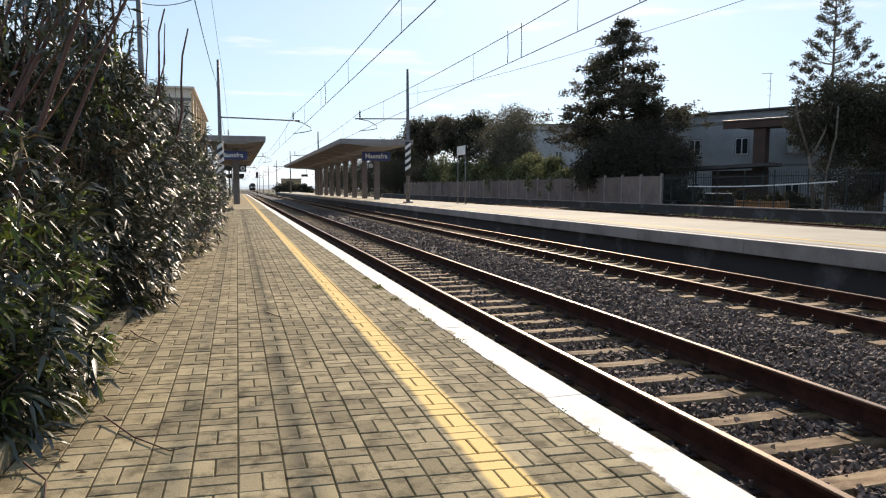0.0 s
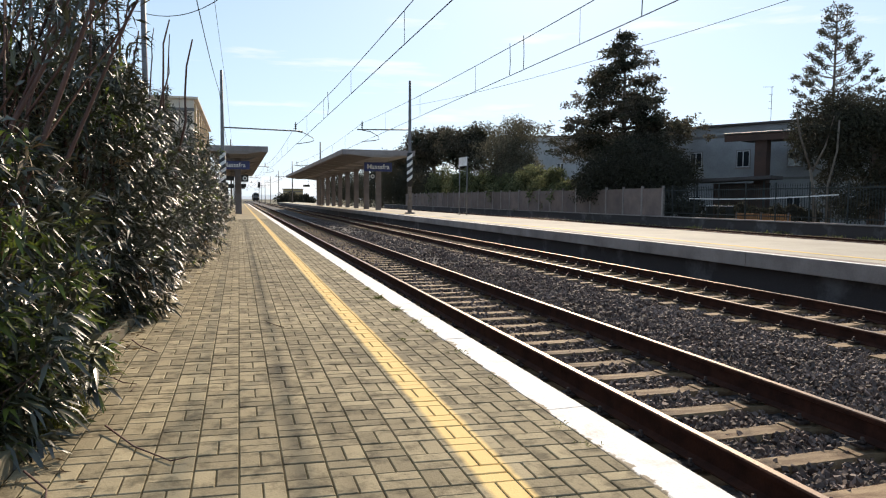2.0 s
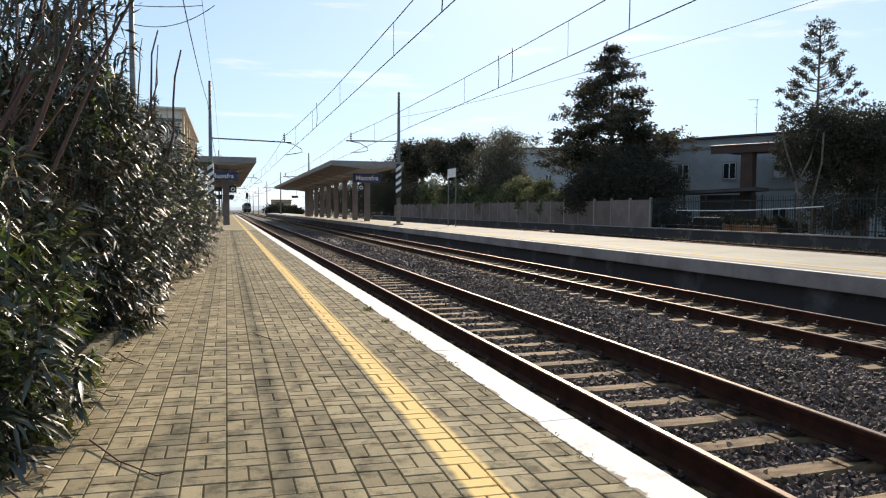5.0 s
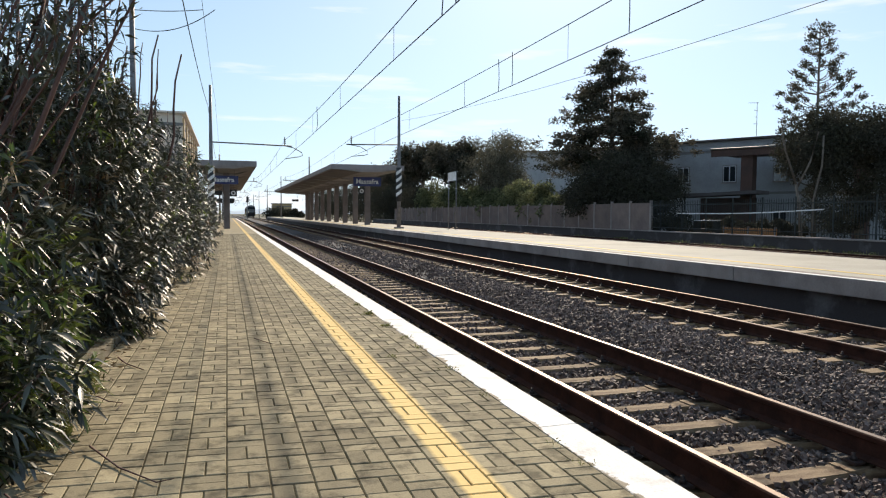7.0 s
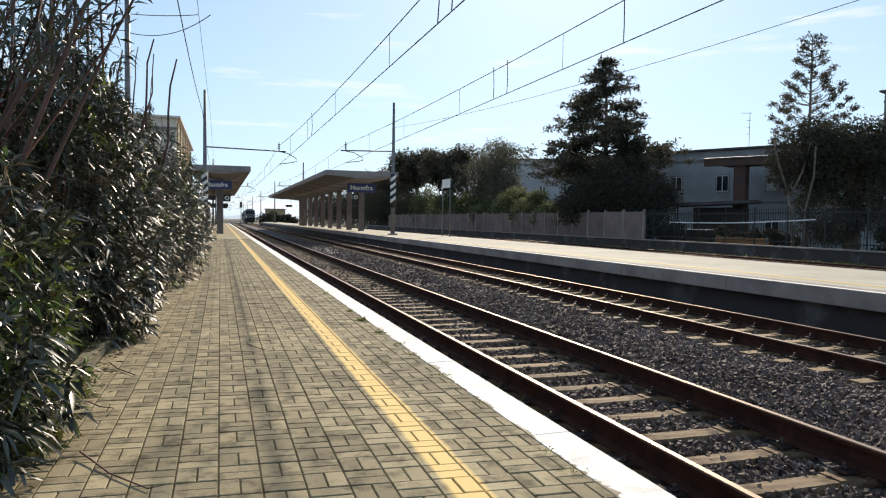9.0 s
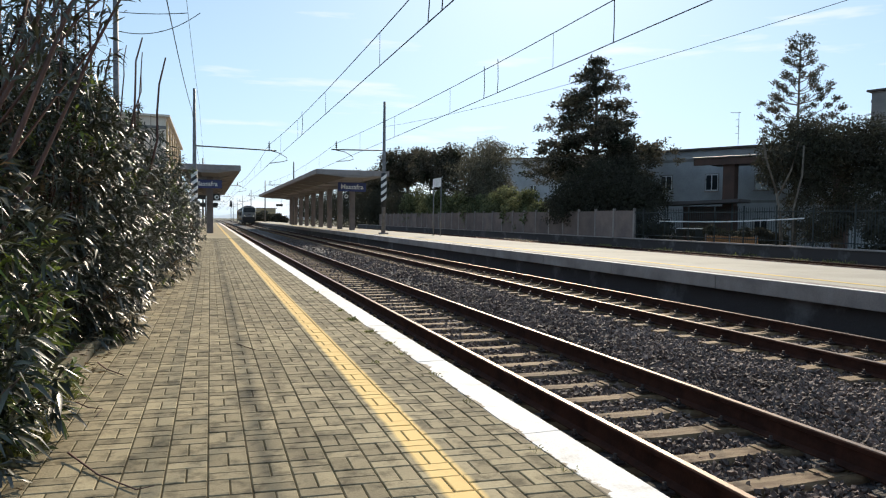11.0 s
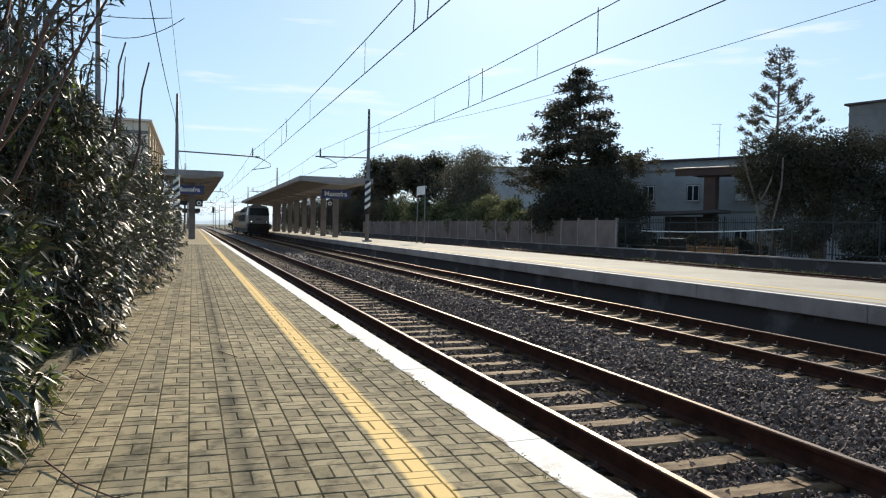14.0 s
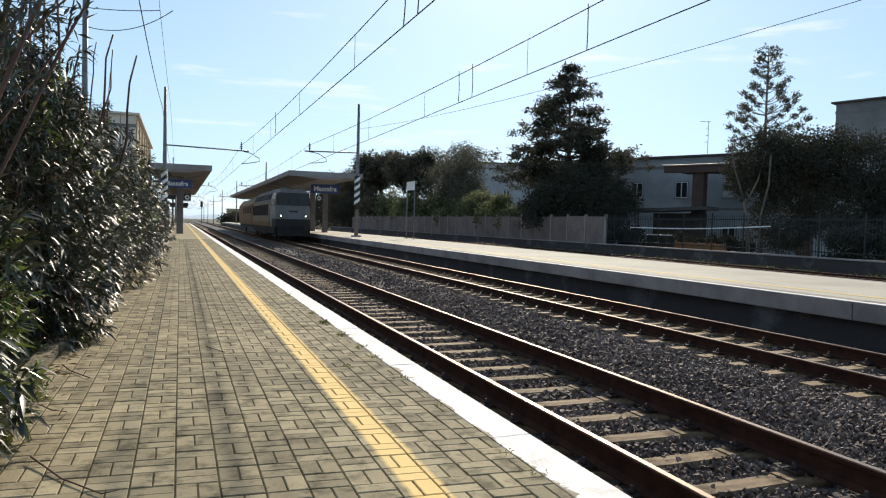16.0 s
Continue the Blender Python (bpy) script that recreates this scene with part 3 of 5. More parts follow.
def build_mast(x, y, z0, side, top=9.95):
    """Overhead-line mast; the arm reaches to `side` (+1 right, -1 left) over its track."""
    m = thing("catenary_mast", "grey tubular overhead-line mast with black and white striped band" if y < 60 else "distant grey tubular overhead-line mast", "mast", (x, y, z0), group="catenary masts")
    t = top - z0
    part("pole", tube([(0, 0, 0), (0, 0, 4), (0, 0, t)], [0.155, 0.13, 0.085], 12), M_STEEL, m)
    part("base", box(-0.3, 0.3, -0.3, 0.3, 0, 0.12, 0.02), M_CONC, m)
    if y < 60:
        # striped warning sleeve
        s = part("striped_band", tube([(0, 0, 1.95), (0, 0, 4.35)], 0.2, 12), M_BLACK, m, "black and white warning band")
        for k in range(4):
            bm = bmesh.new()
            seg = 12
            lo = [bm.verts.new((0.205 * math.cos(a), 0.205 * math.sin(a), 2.45 + k * 0.5 + 0.16 * math.cos(a))) for a in [i * math.tau / seg for i in range(seg)]]
            hi = [bm.verts.new((v.co.x, v.co.y, v.co.z + 0.24)) for v in lo]
            for i in range(seg):
                bm.faces.new((lo[i], lo[(i + 1) % seg], hi[(i + 1) % seg], hi[i]))
            part("stripe", bm, M_WHITE, s)
    za = (6.15 if side > 0 else 6.4) - z0
    reach = (0.75 - x) if side > 0 else (5.3 - x)
    part("arm", tube([(0, 0, za + 0.1), (reach * 1.1, 0, za)], 0.045, 8), M_STEEL, m)
    ins = part("insulator", tube([(reach, 0, za), (reach, 0, za + 0.6)], 0.03, 8), M_WIRE, m)
    for k in range(3):
        part("disc", tube([(reach, 0, za + 0.15 + k * 0.13), (reach, 0, za + 0.2 + k * 0.13)], 0.075, 10), M_WIRE, ins)
    c = [(reach * 1.02, 0, za - 0.02), (reach + 0.6, 0, za - 0.12), (reach + 1.15, 0, za - 0.42), (reach + 1.2, 0, za - 0.62), (reach + 0.9, 0, za - 0.72), (reach, 0, (5.28 if side > 0 else 5.58) - z0)]
    part("steady_tube", tube(c, 0.028, 6), M_STEEL, m)
    return m


def wire(name, p, q, sag, radius, label, parent=None, n=14):
    p, q = Vector(p), Vector(q)
    pts = [p.lerp(q, k / n) - Vector((0, 0, 4 * sag * (k / n) * (1 - k / n))) for k in range(n + 1)]
    return part(name, tube(pts, radius, 5), M_WIRE, parent, label)


def build_catenary():
    for x, zc, sg in ((0.75, 5.24, 0.55), (5.3, 5.55, 0.42)):
        cat = thing("overhead_line", "pair of dark overhead wires with droppers", "overhead line", (0, 0, 0), group="overhead lines")
        for a, b in zip(MAST_YS, MAST_YS[1:]):
            wire("contact_wire", (x, a, zc), (x, b, zc), 0.02, 0.012, "", cat, 4)
            wire("messenger_wire", (x, a, zc + 1.3), (x, b, zc + 1.3), sg, 0.012, "", cat)
            if a < 160:
                k = 7
                for i in range(1, k):
                    u = i / k
                    y = a + (b - a) * u
                    zt = zc + 1.3 - 4 * sg * u * (1 - u)
                    part("dropper", tube([(x, y, zc), (x, y, zt)], 0.006, 4), M_WIRE, cat)
        for y in ((11.4, 12.2, 30.5) if x < 2 else (19.6, 20.7, 13.2)):
            part("jumper", tube([(x, y, zc), (x + 0.04, y + 0.05, zc + 0.4), (x, y, zc + 1.0)], 0.012, 5), M_WIRE, cat)
    feed = thing("feeder_line", "thin sagging feeder wires between mast tops", "overhead line")
    for a, b in zip(MAST_YS, MAST_YS[1:]):
        wire("feeder_wire", (-4.15, a, 8.6), (-4.15, b, 8.6), 1.1, 0.016, "", feed)
        wire("feeder_wire", (-3.7, a, 9.0), (-3.7, b, 9.0), 0.9, 0.008, "", feed)
        if a < 0:
            wire("feeder_wire", (13.0, a, 7.6), (8.8, b, 8.2), 0.87, 0.009, "", feed)


# ---- canopies ----
def text_mesh(body, size):
    cu = bpy.data.curves.new("sign_text", "FONT")
    cu.body, cu.size, cu.extrude, cu.align_x, cu.align_y = body, size, 0.008, "CENTER", "CENTER"
    cu.offset = 0.012
    ob = bpy.data.objects.new("sign_text", cu)
    scene.collection.objects.link(ob)
    me = bpy.data.meshes.new_from_object(ob.evaluated_get(bpy.context.evaluated_depsgraph_get()))
    bpy.data.objects.remove(ob)
    me.materials.clear()
    me.materials.append(M_LETTER)
    return me


def station_sign(x, y, z, w=2.1, h=0.46):
    s = thing("station_sign", "blue enamel station name board with white letters", "sign", (x, y, z), group="station signs")
    part("board", box(-w / 2, w / 2, -0.03, 0.03, -h / 2, h / 2, 0.006), M_BLUE, s)
    t = part("lettering", text_mesh("Massafra", h * 0.74), None, s)
    t.matrix_basis = pose(0, -0.034, 0, 90, 0, 0)
    for sx in (-w * 0.38, w * 0.38):
        part("hanger", tube([(sx, 0, h / 2), (sx, 0, h / 2 + 0.45)], 0.018, 6), M_STEEL, s)
    return s


def build_canopy(x0, x1, y0, y1, z, post_x, post_ys, zfloor, label, pw=0.5):
    c = thing("platform_canopy", label, "canopy", (0, 0, 0), group="platform canopies")
    xm = (x0 + x1) / 2
    # slab thinner at its edges, with a deeper fascia
    prof = [(x0, z - 0.26), (x0 + 0.12, z - 0.30), (xm - 0.6, z - 0.52), (xm + 0.6, z - 0.52), (x1 - 0.12, z - 0.30), (x1, z - 0.26), (x1, z), (x0, z)]
    part("roof", prism(prof, y0, y1), M_CANOPY, c)
    part("fascia", box(x0 - 0.05, x1 + 0.05, y0 - 0.08, y0, z - 0.36, z + 0.05, 0.01), M_CANOPY, c)
    part("edge_trim", box(x0 - 0.07, x0, y0, y1, z - 0.3, z + 0.05), M_CANOPY, c)
    part("edge_trim", box(x1, x1 + 0.07, y0, y1, z - 0.3, z + 0.05), M_CANOPY, c)
    # soffit sheet carries the underside's painted shade
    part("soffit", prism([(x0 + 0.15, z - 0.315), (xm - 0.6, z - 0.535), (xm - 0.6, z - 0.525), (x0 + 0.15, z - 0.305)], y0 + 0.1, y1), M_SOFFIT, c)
    for y in post_ys:
        part("post", box(post_x - pw / 2, post_x + pw / 2, y - 0.2, y + 0.2, zfloor, z - 0.5, 0.03), M_POST, c)
        part("beam", prism([(x0 + 0.4, z - 0.36), (post_x - 0.3, z - 0.85), (post_x + 0.3, z - 0.85), (x1 - 0.4, z - 0.36)], y - 0.18, y + 0.18), M_CANOPY, c)
    return c


# ---- plants ----
def oleander(x, y, z0, height, radius, shoots, seed, leaf=0.13, bare=3, per=14, young=0.045, thin=1.1):
    """A full-sided bush of many shoots, each a whorl of long narrow leaves, on brown stems."""
    rng = np.random.default_rng(seed)
    bush = thing("oleander_bush", "dense dark green oleander bush at the platform edge", "shrub", (x, y, z0), group="oleander hedge")
    ang = rng.uniform(0, math.tau, shoots)
    lump = 1 + 0.16 * np.sin(3 * ang + seed) + 0.12 * np.sin(5 * ang + 2 * seed)
    u = np.where(rng.random(shoots) < 0.62, rng.uniform(0.82, 1.05, shoots), rng.uniform(0.1, 0.85, shoots) ** 0.5)
    v = rng.uniform(0.015, 1.0, shoots) ** thin
    prof = np.clip(0.93 + 0.4 * v, 0, 1.0) * np.sqrt(np.clip(1 - np.clip((v - 0.55) / 0.5, 0, 1) ** 2.2, 0, 1))
    r = radius * lump * (u * prof)
    tip = np.stack([np.cos(ang) * r, np.sin(ang) * r, height * v * (1 + 0.08 * np.sin(4 * ang + seed))], 1)
    out = np.stack([np.cos(ang), np.sin(ang), np.zeros(shoots)], 1)
    way = unit(out * rng.uniform(0.2, 0.9, (shoots, 1)) + np.array([0, 0, 1.0]) * rng.uniform(0.3, 1.1, (shoots, 1)) + rng.normal(0, 0.25, (shoots, 3)))
    low = v < 0.2
    way[low] = unit(out[low] + rng.normal(0, 0.3, (low.sum(), 3)) + np.array([0, 0, -0.1]))
    stems = []
    for k in range(16):
        i = rng.integers(0, shoots)
        t = tip[i]
        foot = np.array([t[0] * 0.25, t[1] * 0.25, 0])
        mid = (foot + t) / 2 + np.array([t[0], t[1], 0]) * -0.1 + rng.normal(0, 0.05, 3)
        stems.append(([foot, mid, t], [q * min(1, height / 3.5) for q in (0.02, 0.014, 0.006)]))
    for k in range(bare):
        a = rng.uniform(0, math.tau)
        f = np.array([math.cos(a) * radius * 0.5, math.sin(a) * radius * 0.5, height * 0.4])
        t = f + np.array([rng.normal(0.05, 0.1), rng.normal(0, 0.12), height * rng.uniform(0.8, 1.1)])
        stems.append(([f, (f + t) / 2 + rng.normal(0, 0.03, 3), t], [0.018, 0.014, 0.009]))
    for pts, rad in stems:
        part("stem", tube(pts, rad, 5), M_STEM, bush)
    n = shoots * per
    k = np.repeat(np.arange(shoots), per)
    w = way[k]
    base = tip[k] - w * rng.uniform(0.0, 0.2, (n, 1)) + rng.normal(0, 0.012, (n, 3))
    d = w * rng.uniform(0.2, 0.9, (n, 1)) + unit(rng.normal(size=(n, 3))) * 0.7 + out[k] * 0.3 + np.array([0, 0, -0.12])
    base[:, 2] = np.maximum(base[:, 2], 0.03)
    ln = rng.uniform(0.7, 1.2, n) * leaf
    kinds = rng.random(shoots)[k]
    for name, sel, material, label in (("foliage", kinds < 0.975 - young, M_LEAF, ""), ("young_foliage", (kinds >= 0.975 - young) & (kinds < 0.975), M_LEAFNEW, "light green shoots"), ("dry_foliage", kinds >= 0.975, M_LEAFDRY, "brown dry leaves")):
        if sel.any():
            part(name, leaf_mesh(name, base[sel], d[sel], ln[sel], ln[sel] * 0.175, rng, material, fold=0.12, level=2.6, droop=0.28), None, bush, label)
    return bush


def crown_tree(name, label, x, y, z0, trunk_h, blobs, leaves, leaf, material, seed, trunk_r=0.2, flat=0.5, limbs=True):
    """A tree or shrub: trunk, limbs to each clump, crown of many small leaves in uneven clumps."""
    rng = np.random.default_rng(seed)
    t = thing(name, label, "tree" if trunk_h > 0.8 else "shrub", (x, y, z0))
    tr = tube([(0, 0, -0.1), (rng.normal(0, .1), rng.normal(0, .1), trunk_h * 0.5), (0, 0, trunk_h)], [trunk_r * 1.3, trunk_r, trunk_r * 0.75], 8)
    b_all, w_all = [], []
    total = sum(r ** 2 for *_, r in blobs)
    for bx, by, bz, r in blobs:
        if limbs:
            tube([(0, 0, trunk_h * 0.8), (bx * 0.5, by * 0.5, (trunk_h + bz) / 2), (bx, by, bz)], [trunk_r * 0.6, trunk_r * 0.35, trunk_r * 0.12], 5, tr, cap=False)
        n = int(leaves * 2.0 * r * r / total)
        sub = max(9, int(r * r * 12))
        sc = unit(rng.normal(size=(sub, 3))) * (rng.uniform(0.35, 1.0, (sub, 1)) ** 0.6) * r
        sc[:, 2] *= 0.8
        k = rng.integers(0, sub, n)
        off = unit(rng.normal(size=(n, 3))) * rng.uniform(0.0, 1.0, (n, 1)) ** 0.5 * r * 0.33
        b_all.append(np.array([bx, by, bz]) + sc[k] + off)
        w_all.append(unit(off) + rng.normal(0, 0.6, (n, 3)))
    part("trunk", tr, M_BARK, t)
    base, way = np.concatenate(b_all), np.concatenate(w_all)
    base[:, 2] = np.maximum(base[:, 2], 0.05)
    part("crown", leaf_mesh("crown", base, way, rng.uniform(0.6, 1.3, len(base)) * leaf * 1.15, leaf * flat * 1.15, rng, material), None, t)
    return t


def conifer(x, y, z0, height, radius, seed, first=0.35):
    """A broad dark cedar-like conifer with tiers of drooping boughs."""
    rng = np.random.default_rng(seed)
    t = thing("conifer_tree", "tall dark conifer with tiered uneven boughs", "tree", (x, y, z0))
    bm = tube([(0, 0, -0.1), (0.1, 0, height * 0.5), (0, 0, height)], [0.32, 0.2, 0.04], 8)
    bases, ways = [], []
    h = height * first
    while h < height * 0.985:
        u = (h - height * first) / (height * (1 - first))
        reach = radius * ((1 - u) ** 0.85) + 0.25
        for k in range(int(6 + 7 * (1 - u))):
            a = rng.uniform(0, math.tau)
            L = reach * rng.uniform(0.6, 1.12)
            d = np.array([math.cos(a), math.sin(a), 0.12])
            foot = np.array([0, 0, h + rng.uniform(-0.2, 0.2)])
            tip = foot + d * L + np.array([0, 0, -0.1 * L])
            tube([foot, (foot + tip) / 2 + np.array([0, 0, 0.08 * L]), tip], [0.06, 0.035, 0.012], 4, bm, cap=False)
            tufts = max(2, int(L * 1.35))
            for q in range(tufts):
                f = 1.0 - 0.72 * (q / tufts) + rng.normal(0, 0.03)
                c = foot + (tip - foot) * f + np.array([0, 0, 0.08 * L]) * math.sin(f * math.pi) + rng.normal(0, 0.07 * L + 0.05, 3) * np.array([1, 1, 0.5])
                m = 62
                bases.append(c + rng.normal(0, 1, (m, 3)) * np.array([0.26, 0.26, 0.15]))
                ways.append(d + rng.normal(0, 0.8, (m, 3)))
        h += 0.72
    part("trunk", bm, M_BARK, t)
    base, way = np.concatenate(bases), np.concatenate(ways)
    part("crown", leaf_mesh("crown", base, way, rng.uniform(0.16, 0.36, len(base)), 0.13, rng, M_CONIFER), None, t)
    return t


def araucaria(x, y, z0, height, radius, seed):
    """A tall thin pine with airy whorls of upturned branches."""
    rng = np.random.default_rng(seed)
    t = thing("norfolk_pine", "tall slender pine with airy symmetric whorls", "tree", (x, y, z0))
    bm = tube([(0, 0, -0.1), (0, 0, height)], [0.2, 0.04], 8)
    bases, ways = [], []
    h = height * 0.25
    while h < height - 0.1:
        u = (height - h) / (height * 0.75)
        reach = radius * min(1, 0.14 + u * 1.25)
        for k in range(6):
            a = k * math.tau / 6 + h * 2.1 + rng.normal(0, 0.25)
            L = reach * rng.uniform(0.62, 1.1)
            d = np.array([math.cos(a), math.sin(a), 0])
            foot = np.array([0, 0, h + rng.normal(0, 0.1)])
            rise = lambda q: L * (0.12 * q + 0.36 * q * q)
            tube([foot + d * L * q + np.array([0, 0, rise(q)]) for q in (0, 0.35, 0.7, 1.0)], [0.05, 0.035, 0.022, 0.012], 4, bm, cap=False)
            for q in ((0.78, 1.0) if L > 1.0 else (1.0,)):
                m = int(22 + 26 * L)
                side = np.cross(d, [0, 0, 1]) * rng.normal(0, 0.16) * L * 0.5
                c = foot + d * L * q + np.array([0, 0, rise(q)]) + side
                bases.append(c + rng.normal(0, 1, (m, 3)) * np.array([0.17, 0.17, 0.12]))
                ways.append(d * 0.6 + np.array([0, 0, 1.0]) + rng.normal(0, 0.4, (m, 3)))
        h += 1.05 if h < height - 2.4 else 0.6
    part("trunk", bm, M_BARK, t)
    base, way = np.concatenate(bases), np.concatenate(ways)
    part("crown", leaf_mesh("crown", base, way, rng.uniform(0.14, 0.3, len(base)), 0.09, rng, M_CONIFER), None, t)
    return t

# ---- fence and houses beyond the line ----
def build_fence():
    wall = single("low_wall", box(23.8, 24.1, -20, 130, -0.62, 0.5, 0.02), M_CONCDARK, "low dark patchy concrete boundary wall", "wall", "structure")
    part("wall_cap", box(23.74, 24.16, -20, 130, 0.5, 0.57, 0.01), M_CONC, wall)
    # panel fence in front of the garden trees
    f = thing("panel_fence", "weathered concrete panel fence with posts", "fence", (24.0, 0, 0.57), kind="structure")
    y = 39.7
    while y < 112:
        part("fence_post", box(-0.08, 0.08, y - 0.07, y + 0.07, 0, 2.0, 0.01), M_CONC, f)
        part("fence_panel", box(-0.03, 0.03, y + 0.07, y + 2.38, 0, 1.85 + random.uniform(-0.03, 0.03), 0.008), M_FENCE, f)
        y += 2.45
    r = thing("iron_railing", "dark iron picket railing on the low wall", "fence", (24.0, 0, 0.57), kind="structure")
    y = 14.0
    k = 0
    while y < 39.6:
        if k % 14 == 0:
            part("railing_post", box(-0.03, 0.03, y - 0.03, y + 0.03, 0, 2.0), M_IRON, r)
        part("picket", PICKET, None, r).location = (0, y, 0)
        y += 0.16
        k += 1
    for z in (0.2, 1.65):
        part("rail_bar", box(-0.02, 0.02, 14, 39.6, z, z + 0.05), M_IRON, r)


def picket():
    bm = tube([(0, 0, 0.05), (0, 0, 1.8)], 0.014, 5)
    tube([(0, 0, 1.8), (0, 0, 1.95)], [0.02, 0.002], 5, bm)
    me = bpy.data.meshes.new("picket")
    bm.to_mesh(me)
    bm.free()
    me.materials.append(M_IRON)
    return me


PICKET = picket()


def window(parent, x, z, w, h, y=0.0, shutters=False):
    """A window in a wall that faces -y of its house: recess, frame, panes."""
    win = part("window", box(x - w / 2 - 0.08, x + w / 2 + 0.08, y - 0.04, y + 0.02, z - 0.08, z + h + 0.08), M_PLASTERDARK, parent)
    part("frame", box(x - w / 2, x + w / 2, y - 0.06, y - 0.035, z, z + h), M_FRAME, win, "white window frame")
    for s in (-1, 1):
        part("pane", box(x + s * w / 4 - w / 4 + 0.05, x + s * w / 4 + w / 4 - 0.05, y - 0.068, y - 0.058, z + 0.07, z + h - 0.07), M_GLASS, win)
    part("sill", box(x - w / 2 - 0.12, x + w / 2 + 0.12, y - 0.16, y, z - 0.12, z - 0.06), M_CONC, win)


def build_house(at, turn, w, d, h, label, wall, cols, storeys=2, z0=-0.62, top=None, off=0.0):
    hs = thing("house", label, "house", (at[0], at[1], z0), turn=turn)
    part("wall", box(0, w, 0, d, 0, h), wall, hs)
    part("cornice", box(-0.35, w + 0.35, -0.35, d + 0.35, h, h + 0.18, 0.02), top or M_ROOF, hs)
    part("band", box(-0.04, w + 0.04, -0.04, d + 0.04, h - 1.0, h - 0.75), M_PLASTERDARK, hs)
    part("band", box(-0.04, w + 0.04, -0.04, d + 0.04, h * 0.46, h * 0.46 + 0.2), M_PLASTERDARK, hs)
    for s in range(storeys):
        for k in range(cols):
            window(hs, w * (k + 0.5) / cols + off, 1.2 + s * (h * 0.9 / max(storeys, 2)), 1.1, 1.45)
    return hs


def build_houses():
    h = build_house((33.2, 62.8), -61.0, 30, 12, 8.85, "two-storey grey rendered house with flat roof", M_PLASTER, 7, off=-1.5)
    part("chimney", box(7.4, 7.7, 1, 1.3, 8.85, 10.0), M_BLACK, h)
    # brown porch roof on piers in front of the house
    p = thing("porch", "brown tiled porch roof on square piers", "porch", (34.2, 46.4, -0.1), turn=-61)
    part("roof", prism([(0, 6.6), (11, 6.6), (11, 6.85), (0, 6.85)], 0, 5), M_TILE, p)
    part("fascia", box(-0.1, 11.1, -0.1, 0, 6.35, 6.95), M_TILE, p)
    # tube added to give the bright line along the roof edge
    part("gutter", tube([(-0.15, -0.14, 6.95), (11.15, -0.14, 6.95)], 0.07, 8), M_STEEL, p, "metal tube added for the bright line on the roof edge")
    for x in (2.6, 10.4):
        part("pier", box(x - 0.45, x + 0.45, 0.2, 1.1, 0, 6.6, 0.02), M_TILE, p)
    aw = thing("lean_to", "dark low lean-to roof on thin posts beside the house", "awning", (31.6, 46.8, -0.62), turn=-61)
    part("roof", prism([(-0.4, 3.62), (5.9, 3.85), (5.9, 4.1), (-0.4, 3.87)], -0.2, 2.4), M_ROOF, aw)
    part("back_panel", box(0.6, 5.0, 2.3, 2.4, 0, 3.6), M_TILE, aw, "dark brown shaded back wall")
    for x in (0.2, 5.3):
        part("post", tube([(x, 0.2, 0), (x, 0.2, 3.75)], 0.06, 8), M_IRON, aw)
    a = thing("tv_antenna", "thin rooftop television aerial", "antenna", (41.9, 50.3, 8.42))
    part("mast", tube([(0, 0, -0.3), (0, 0, 3.2)], 0.022, 6), M_STEEL, a)
    for z, w in ((3.15, 0.7), (2.5, 0.25), (1.9, 0.2), (1.3, 0.25)):
        part("element", tube([(-w, w * 0.4, z), (w * 0.2, -w * 0.1, z)], 0.02, 5), M_STEEL, a)
    build_house((56.5, 49.3), -72.0, 26, 14, 14.9, "tall dark apartment house with flat roof", M_PLASTERDARK, 6, 3)
    build_house((41.0, 114.0), -17.0, 26, 10, 13.2, "pale house seen between garden trees", M_PLASTER, 6)
    st = build_house((-16.8, 63.0), 0, 10.2, 30, 10.6, "ochre plaster station house behind the hedge", M_CREAM, 4, top=M_CREAM)
    for k in range(7):
        part("pilaster", box(10.2, 10.35, 0.4 + k * 4.6, 1.0 + k * 4.6, 0, 10.3), M_OCHRE, st)
    build_house((12.5, 250.0), 0, 6.5, 8, 5.4, "distant beige house beyond the platform end", M_OCHRE, 3, 1)


